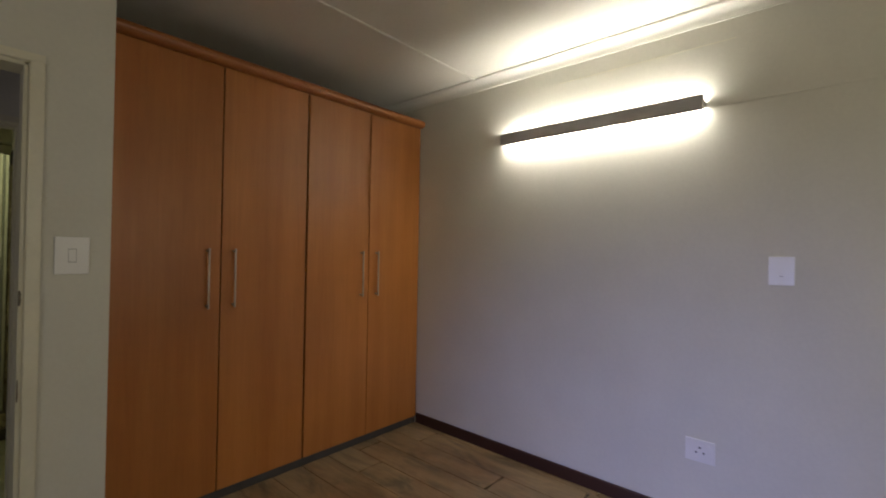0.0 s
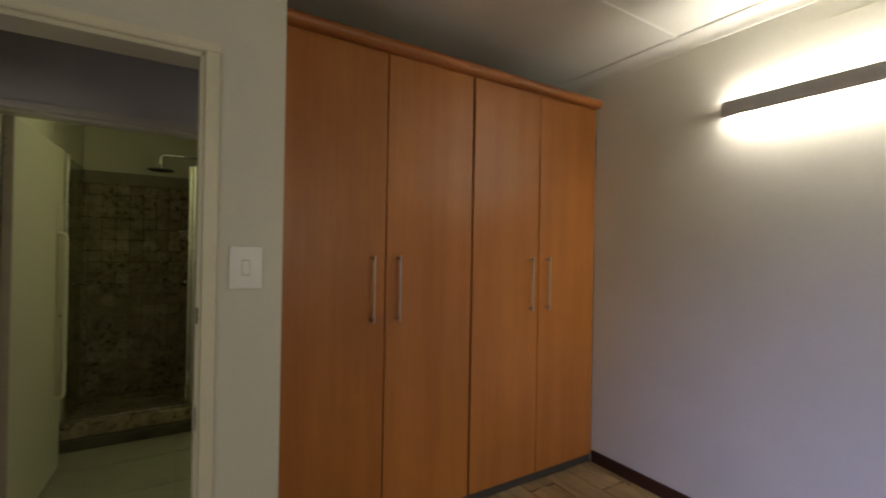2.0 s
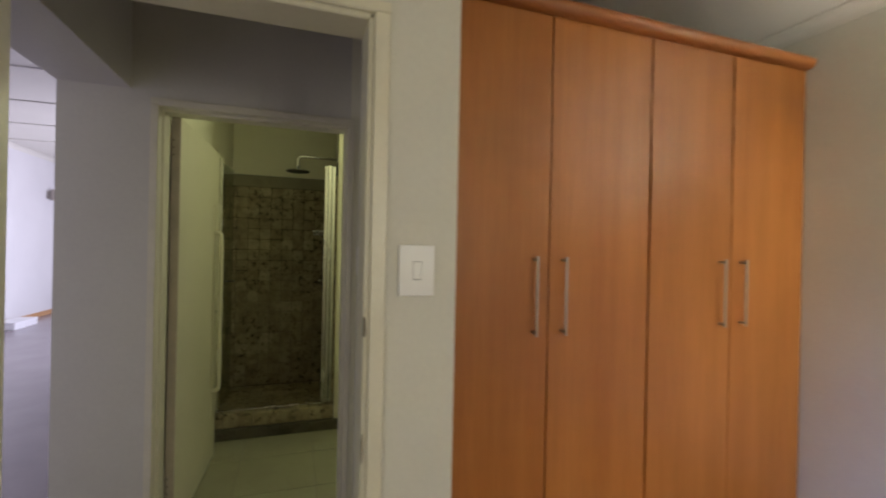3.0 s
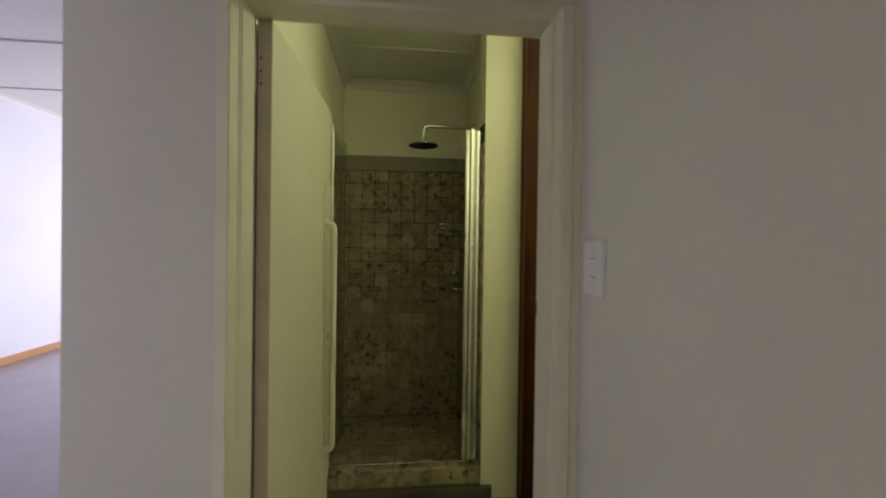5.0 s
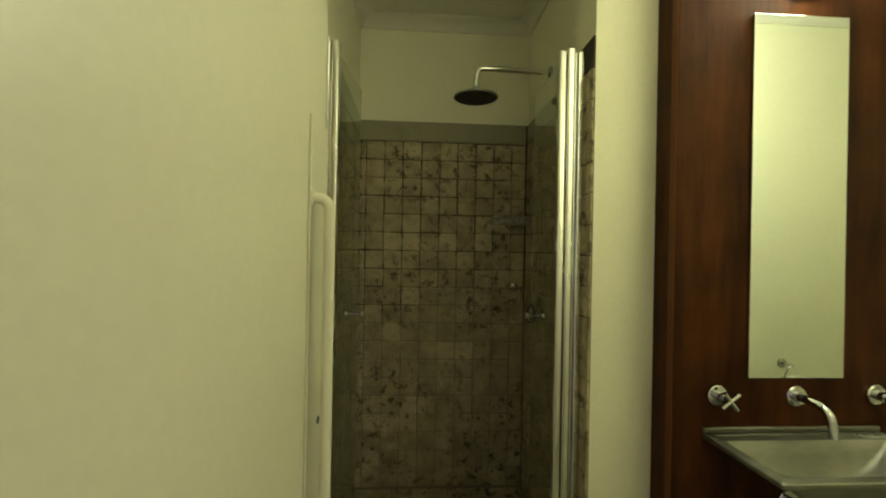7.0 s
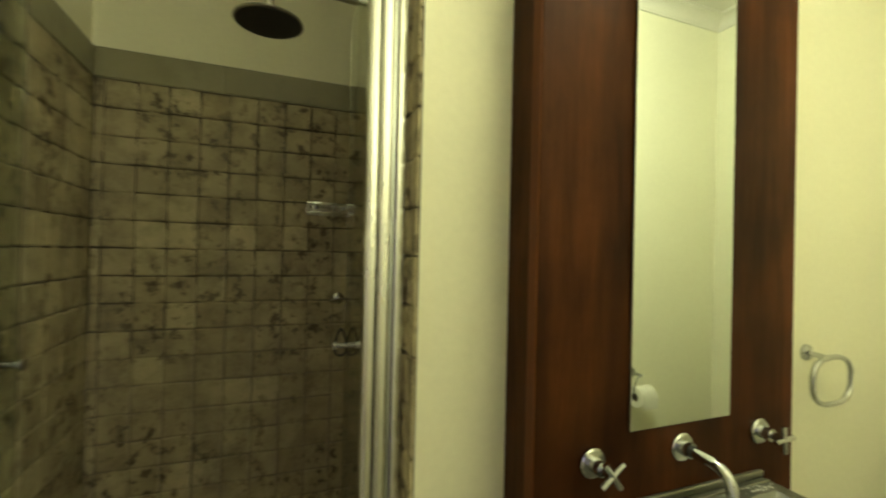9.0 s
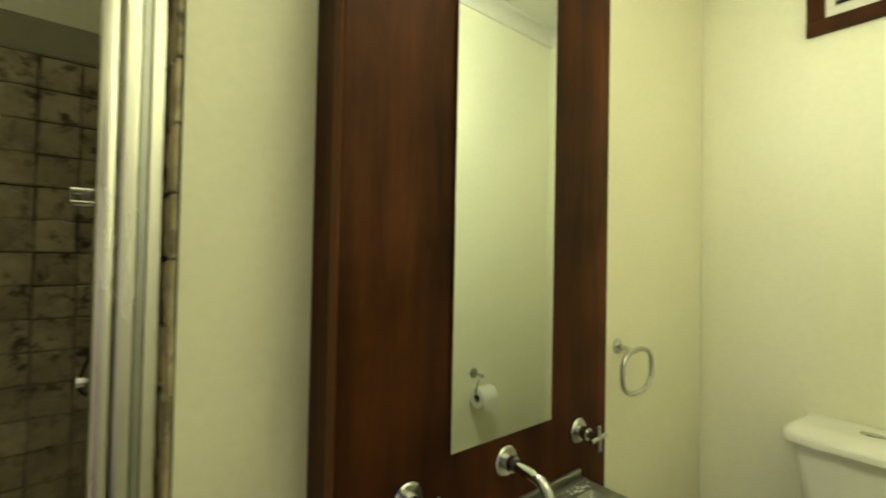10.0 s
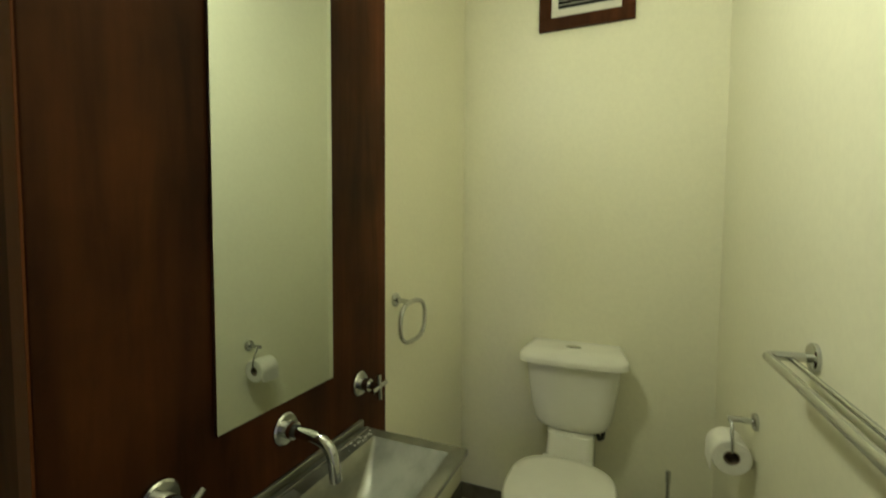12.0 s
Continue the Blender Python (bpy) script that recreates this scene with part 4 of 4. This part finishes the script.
part("paper", hollow_roll(RX - 0.033, RX + 0.062, RY, RZ - 0.099, 0.049, 0.0205), PAPER, roll, "", True)
part("core", hollow_roll(RX - 0.032, RX + 0.061, RY, RZ - 0.099, 0.0203, 0.0185), plain("card_core", (0.22, 0.17, 0.11), 0.9), roll, "brown card core", True)
part("loose_sheet", box((RX - 0.032, RY + 0.0485, RZ - 0.145), (RX + 0.061, RY + 0.0495, RZ - 0.096)), PAPER, roll)

rail = thing("towel_rail", (1.0, BATH_B, 1.095), "double chrome towel rail on the cream wall", "towel rail")
for x in (0.62, 1.262):
    part("flange", disc((x, BATH_B + 0.0004, 1.096), (0, 1, 0), 0.028, 0.010), CHROME, rail, "", True)
yo, yi, zr = BATH_B + 0.083, BATH_B + 0.042, 1.094
outer = [(1.262, BATH_B + 0.008, zr), *bend((1.262, BATH_B, zr), (1.255, yo, zr), (0.9, yo, zr), 0.020), *bend((0.9, yo, zr), (0.627, yo, zr), (0.62, BATH_B, zr), 0.020), (0.62, BATH_B + 0.008, zr)]
part("outer_bar", tube(outer, 0.0092, 14), CHROME, rail, "", True)
part("inner_bar", tube([(1.256, yi, zr - 0.004), (0.626, yi, zr - 0.004)], 0.0054, 12), CHROME, rail, "", True)
brush = thing("toilet_brush", (2.06, 3.48, 0), "chrome toilet brush in a holder by the wall", "toilet brush")
part("holder", loft([oval(2.06, 3.48, z, r, r, 2, 24) for z, r in ((0.0, 0.048), (0.004, 0.050), (0.13, 0.050), (0.133, 0.046))]), CHROME, brush, "", True)
part("rod", tube([(2.06, 3.48, 0.13), (2.06, 3.48, 0.395)], 0.007, 12), CHROME, brush, "", True)
part("knob", tube([(2.06, 3.48, 0.36), (2.06, 3.48, 0.402)], 0.0095, 14), CHROME, brush, "", True)

# ---- vent ----
vent = thing("wall_vent", (TOI_X, 3.838, 2.19), "white louvred vent in a dark wood frame", "vent")
VY0, VY1, VZ0, VZ1 = 3.645, 4.031, 2.190, 2.540
for a, b in (((VY0, VZ0), (VY1, VZ0 + 0.052)), ((VY0, VZ1 - 0.052), (VY1, VZ1)), ((VY0, VZ0 + 0.0525), (VY0 + 0.052, VZ1 - 0.0525)), ((VY1 - 0.052, VZ0 + 0.0525), (VY1, VZ1 - 0.0525))):
    part("wood_frame", box((TOI_X - 0.020, a[0], a[1]), (TOI_X - 0.0005, b[0], b[1]), 0.002), MAHOGANY, vent)
iy0, iy1, iz0, iz1 = VY0 + 0.0525, VY1 - 0.0525, VZ0 + 0.0525, VZ1 - 0.0525
for a, b in (((iy0, iz0), (iy1, iz0 + 0.030)), ((iy0, iz1 - 0.030), (iy1, iz1)), ((iy0, iz0 + 0.0302), (iy0 + 0.026, iz1 - 0.0302)), ((iy1 - 0.026, iz0 + 0.0302), (iy1, iz1 - 0.0302))):
    part("white_frame", box((TOI_X - 0.015, a[0], a[1]), (TOI_X - 0.0005, b[0], b[1]), 0.002), VENT_WHITE, vent)
part("backing", box((TOI_X - 0.003, iy0 + 0.0262, iz0 + 0.0304), (TOI_X - 0.0005, iy1 - 0.0262, iz1 - 0.0304)), DARKNESS, vent)
n_sl = 11
for k in range(n_sl):
    z = iz0 + 0.034 + (iz1 - iz0 - 0.070) * k / (n_sl - 1)
    bm = box((-0.0055, iy0 + 0.0263, -0.0011), (0.0055, iy1 - 0.0263, 0.0011))
    bm.transform(Matrix.Translation((TOI_X - 0.0095, 0, z)) @ Matrix.Rotation(radians(-30), 4, "Y"))
    part("slat", bm, VENT_WHITE, vent)

# ---- shower fittings ----
rose = thing("rain_shower", (0.33, 5.03, 2.2), "chrome rain shower head on a bent wall arm", "shower head")
part("flange", disc((SH_E - 0.0004, 5.03, 2.205), (-1, 0, 0), 0.028, 0.012), CHROME, rose, "", True)
arm = bend((SH_E, 5.03, 2.205), (-0.020, 5.0, 2.200), (-0.020, 5.0, 2.08), 0.045, 8)
part("arm", tube([(SH_E - 0.010, 5.03, 2.205), *arm, (-0.020, 5.0, 2.095)], 0.0122, 14), BRIGHT, rose, "", True)
part("joint", loft([oval(-0.020, 5.0, z, r, r, 2, 20) for z, r in ((2.118, 0.010), (2.112, 0.016), (2.095, 0.018), (2.085, 0.024))]), CHROME, rose, "", True)
part("plate", loft([oval(-0.020, 5.0, z, r, r, 2, 40) for z, r in ((2.084, 0.030), (2.076, 0.085), (2.070, 0.101), (2.064, 0.102), (2.062, 0.098))]), CHROME, rose, "", True)
part("nozzle_face", loft([oval(-0.020, 5.0, z, r, r, 2, 40) for z, r in ((2.0618, 0.096), (2.060, 0.095))]), RUBBER, rose, "dark nozzle face", True)

tapv = thing("shower_valve", (0.268, 5.42, 1.168), "small chrome cross valve in the shower corner", "tap")
part("flange", disc((0.268, 5.4165, 1.168), (0, -1, 0), 0.024, 0.008), CHROME, tapv, "", True)
part("stem", tube([(0.268, 5.410, 1.168), (0.268, 5.352, 1.168)], 0.010, 14), CHROME, tapv, "", True)
part("cross_handle", tube([(0.226, 5.356, 1.164), (0.308, 5.356, 1.172)], 0.0062, 12), CHROME, tapv, "", True)
part("spout", tube([(0.300, 5.400, 1.160), (0.300, 5.372, 1.150), (0.300, 5.366, 1.105)], 0.006, 12), CHROME, tapv, "", True)

basket = thing("soap_basket", (0.23, 5.38, 1.52), "chrome wire soap basket in the shower corner", "soap basket")
bx0, bx1, by0, by1 = 0.130, 0.318, 5.300, 5.414
for z, r in ((1.548, 0.0072), (1.512, 0.0045)):
    part("rim", tube([(bx0, by0, z), (bx1, by0, z), (bx1, by1, z), (bx0, by1, z)], r, 8, True), BRIGHT, basket, "", True)
for k in range(9):
    x = bx0 + (bx1 - bx0) * k / 8
    part("wire", tube([(x, by0, 1.547), (x, by0, 1.512), (x, by1, 1.512), (x, by1, 1.547)], 0.0016, 6), CHROME, basket)
for x in (0.17, 0.28):
    part("fixing", disc((x, by1 + 0.0045, 1.548), (0, -1, 0), 0.014, 0.010, 18, 0.002), CHROME, basket, "", True)


def shower_leaf(hinge, free, label):
    h, f = Vector((*hinge, 0)), Vector((*free, 0))
    d = f - h
    m = Matrix.Translation(h) @ Matrix.Rotation(math.atan2(d.y, d.x), 4, "Z")
    s = thing("shower_door", h, label, "shower door", "shower doors")

    def add(nm, bm, mat, lab="", smooth=False):
        bm.transform(m)
        return part(nm, bm, mat, s, lab, smooth)
    g = add("pane", box((0.014, -0.003, 0.200), (d.length, 0.003, 2.005), 0.0008), GLASS, "clear glass pane")
    g.visible_shadow = False
    add("hinge_profile", box((-0.012, -0.013, 0.190), (0.022, 0.013, 2.035), 0.007, 3), ALU, "bright aluminium hinge profile", True)
    x = d.length - 0.045
    for sgn in (-1, 1):
        add("knob", tube([(x, sgn * 0.0032, 1.112), (x, sgn * 0.030, 1.112)], 0.0075, 12), CHROME, "", True)
        add("knob_cap", tube([(x, sgn * 0.028, 1.112), (x, sgn * 0.040, 1.112)], 0.0135, 16), BRIGHT, "", True)
    return s


shower_leaf((-0.548, 4.445), (-0.512, 4.790), "clear glass shower door folded inward beside the tiles")
right_leaf = shower_leaf((0.1925, 4.445), (0.2030, 4.795), "clear glass shower door folded inward beside the nib")
loop = []
for k in range(28):
    a = k * math.tau / 28
    lift = math.sin(a)
    loop.append((0.1830 + 0.0175 * math.cos(a) * (1 - 0.45 * max(0.0, lift)), 4.745, 1.108 + (0.050 if lift > 0 else 0.022) * lift))
part("pull_loop", tube(loop, 0.0034, 8, True), RUBBER, right_leaf, "dark teardrop pull loop", True)
posts = thing("shower_enclosure", (-0.17, 4.445, 0.18), "bright aluminium shower door frame", "shower frame")
part("post", box((-0.589, 4.425, 0.186), (-0.563, 4.465, 2.040), 0.006, 3), ALU, posts)
part("post", box((0.2065, 4.425, 0.186), (0.2310, 4.465, 2.040), 0.006, 3), ALU, posts)
part("post", box((0.2420, 4.430, 0.186), (0.2630, 4.462, 2.030), 0.003), ALU, posts)
part("web", box((0.2312, 4.440, 0.186), (0.2418, 4.452, 2.030)), DARK_CHROME, posts)
part("sill_strip", box((-0.561, 4.430, 0.1815), (0.205, 4.460, 0.1885), 0.003), ALU, posts, "thin bright threshold strip")

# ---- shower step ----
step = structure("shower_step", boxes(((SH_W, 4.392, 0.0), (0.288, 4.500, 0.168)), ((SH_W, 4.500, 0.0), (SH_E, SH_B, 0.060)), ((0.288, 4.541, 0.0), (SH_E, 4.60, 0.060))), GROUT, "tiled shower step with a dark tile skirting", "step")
structure("shower_step_skirting", box((SH_W - 0.05, 4.352, 0.0), (0.335, 4.3915, 0.074), 0.002), SKIRT_TILE, "dark tile skirting under the shower step", "skirting")

# ---- grout sheets ----
TOP = 1.957     # upper edge of the tile courses
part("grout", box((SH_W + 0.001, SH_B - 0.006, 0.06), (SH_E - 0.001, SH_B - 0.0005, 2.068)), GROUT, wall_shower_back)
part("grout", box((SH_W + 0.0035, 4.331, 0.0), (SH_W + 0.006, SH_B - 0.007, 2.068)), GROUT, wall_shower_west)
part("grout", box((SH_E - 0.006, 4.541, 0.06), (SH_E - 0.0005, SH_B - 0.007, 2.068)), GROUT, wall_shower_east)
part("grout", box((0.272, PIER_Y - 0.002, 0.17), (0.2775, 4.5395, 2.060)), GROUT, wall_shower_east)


part("border_joint", box((SH_W + 0.0145, SH_B - 0.0078, TOP + 0.002), (SH_E - 0.0145, SH_B - 0.0062, TOP + 0.106)), BAND, wall_shower_back)
part("border_joint", box((SH_W + 0.0062, 4.335, TOP + 0.002), (SH_W + 0.0078, SH_B - 0.016, TOP + 0.106)), BAND, wall_shower_west)
part("border_joint", box((SH_E - 0.0078, 4.545, TOP + 0.002), (SH_E - 0.0062, SH_B - 0.016, TOP + 0.106)), BAND, wall_shower_east)


# ---- pieces: tiles and planks ----
def tile_mesh(name, w, h, d, seed, material, soft=0.005, wobble=0.0022):
    """One tumbled tile: uneven outline, softened front edges. Front faces local -y."""
    r = random.Random(seed)
    back, mid, front = [], [], []
    outline = [(-1, -1), (0, -1), (1, -1), (1, 0), (1, 1), (0, 1), (-1, 1), (-1, 0)]
    for u, v in outline:
        x, z = u * w / 2 + r.uniform(-wobble, wobble), v * h / 2 + r.uniform(-wobble, wobble)
        k = 1.0 - (0.02 if u and v else 0.0)
        back.append((x * k, 0.0, z * k))
        mid.append((x * k, -d + soft * 0.6, z * k))
        front.append((x * k - u * soft, -d + r.uniform(-0.0006, 0.0006), z * k - v * soft))
    me = bpy.data.meshes.new(name)
    verts = back + mid + front
    n = 8
    faces = [(i, (i + 1) % n, n + (i + 1) % n, n + i) for i in range(n)]
    faces += [(n + i, n + (i + 1) % n, 2 * n + (i + 1) % n, 2 * n + i) for i in range(n)]
    faces.append(tuple(range(2 * n, 3 * n)))
    me.from_pydata(verts, [], faces)
    bm = bmesh.new()
    bm.from_mesh(me)
    bmesh.ops.recalc_face_normals(bm, faces=bm.faces)
    bm.to_mesh(me)
    bm.free()
    me.materials.append(material)
    return me


def piece(name, me, m, parent):
    ob = new(name, me)
    ob.parent = parent
    ob.matrix_parent_inverse = parent.matrix_basis.inverted()
    ob.matrix_basis = m
    return ob


TILES = [tile_mesh("tile", 0.0968, 0.0968, 0.0085, s, TILE) for s in range(8)]
WIDE = [tile_mesh("tile", 0.0990, 0.0968, 0.0085, 12 + s, TILE) for s in range(6)]
HALVES = [tile_mesh("tile", 0.0462, 0.0968, 0.0085, 20 + s, TILE) for s in range(3)]
BANDS = [tile_mesh("border_tile", w, 0.104, 0.0085, 40 + i, BAND, 0.002, 0.0004) for i, w in enumerate((0.408, 0.505, 0.33))]
rng = random.Random(11)
ROWS = 19


def jog():
    return rng.uniform(-0.0012, 0.0012)


def course_wall(parent, origin, turn, cols, z_low):
    """Courses of tiles on one wall; cols holds (offset along the wall, mesh list)."""
    for row in range(ROWS):
        z = TOP - 0.05 - 0.0995 * row
        if z - 0.05 < z_low:
            break
        for off, meshes in cols:
            m = Matrix.Translation(origin) @ Matrix.Rotation(radians(turn), 4, "Z") @ Matrix.Translation((off + jog(), rng.uniform(-0.001, 0.0008), z + jog()))
            flip = Matrix.Rotation(math.pi, 4, "Y") if rng.random() < 0.5 else Matrix.Identity(4)
            piece("tile", rng.choice(meshes), m @ flip, parent)


# back wall: a sliver, eight whole tiles, a cut one
SLIVERS = [tile_mesh("tile", 0.0265, 0.0968, 0.0085, 30 + s, TILE) for s in range(3)]
ENDS = [tile_mesh("tile", 0.0765, 0.0968, 0.0085, 34 + s, TILE) for s in range(4)]
cols = [(0.0268, SLIVERS)] + [(0.0420 + 0.0501 + 0.1002 * k, TILES) for k in range(8)] + [(0.0420 + 0.1002 * 8 + 0.0395, ENDS)]
course_wall(wall_shower_back, (SH_W, SH_B - 0.004, 0), 0, cols, 0.05)
west = [(0.0508 + 0.0995 * k, WIDE) for k in range(11)]
course_wall(wall_shower_west, (SH_W + 0.004, 4.325, 0), 90, west, -0.05)
east = [(0.060 + 0.0995 * k, WIDE) for k in range(8)] + [(0.060 + 0.0995 * 8 - 0.025, HALVES)]
course_wall(wall_shower_east, (SH_E - 0.004, SH_B - 0.010, 0), -90, east, 0.05)
nib = [(0.051, TILES), (0.126, HALVES)]
course_wall(wall_shower_east, (0.2740, 4.5225, 0), -90, nib, 0.17)
for off, k in ((0.206, 0), (0.666, 1)):
    piece("border_tile", BANDS[k], Matrix.Translation((SH_W + off + 0.006, SH_B - 0.004, TOP + 0.056)), wall_shower_back)
for off in (0.150, 0.562, 0.89):
    piece("border_tile", BANDS[0 if off < 0.8 else 2], Matrix.Translation((SH_W + 0.004, PIER_Y + off, TOP + 0.056)) @ Matrix.Rotation(radians(90), 4, "Z"), wall_shower_west)
for off in (0.215, 0.626):
    piece("border_tile", BANDS[0], Matrix.Translation((SH_E - 0.004, SH_B - 0.01 - off, TOP + 0.056)) @ Matrix.Rotation(radians(-90), 4, "Z"), wall_shower_east)
for k in range(9):
    x = SH_W + 0.050 + 0.0995 * k
    piece("tile", rng.choice(TILES), Matrix.Translation((x, 4.394, 0.124)) @ Matrix.Diagonal((1, 1, 0.93, 1)), step)
    piece("tile", rng.choice(TILES), Matrix.Translation((x, 4.4355, 0.166)) @ Matrix.Rotation(radians(-90), 4, "X") @ Matrix.Diagonal((1, 1, 0.92, 1)), step)
for i in range(9):
    for j in range(9):
        piece("tile", rng.choice(TILES), Matrix.Translation((SH_W + 0.062 + 0.0995 * i, 4.558 + 0.0995 * j, 0.058)) @ Matrix.Rotation(radians(-90), 4, "X"), step)

# bathroom floor tiles
FT = tile_mesh("floor_tile", 0.447, 0.447, 0.008, 70, FLOOR_TILE, 0.0015, 0.0)
for i in range(7):
    for j in range(3):
        x, y = -0.785 + 0.225 + 0.45 * i, 3.125 + 0.225 + 0.45 * j
        piece("floor_tile", FT, Matrix.Translation((x, y, -0.008)) @ Matrix.Rotation(radians(-90), 4, "X"), floor_bath)

# bedroom floor planks
PW, PL = 0.195, 1.20
planks = [tile_mesh("plank", PW - 0.002, PL - 0.002, 0.012, 90 + s, PLANK, 0.0016, 0.0) for s in range(2)]
x = W_X + PW / 2
while x - PW / 2 < E_X - 0.02:
    y = S_Y - rng.uniform(0.0, 1.1)
    limit = FACE + 0.01 if x > 0.40 else N_Y
    while y < limit:
        y0, y1 = max(y, S_Y), min(y + PL, limit)
        x0, x1 = x - PW / 2, min(x + PW / 2, E_X - 0.002)
        if y1 - y0 > 0.03:
            m = Matrix.Translation(((x0 + x1) / 2, (y0 + y1) / 2, -0.0122)) @ Matrix.Rotation(radians(-90), 4, "X") @ Matrix.Diagonal(((x1 - x0) / PW, 1, (y1 - y0) / PL, 1))
            piece("plank", rng.choice(planks), m, floor_bed)
        y += PL
    x += PW
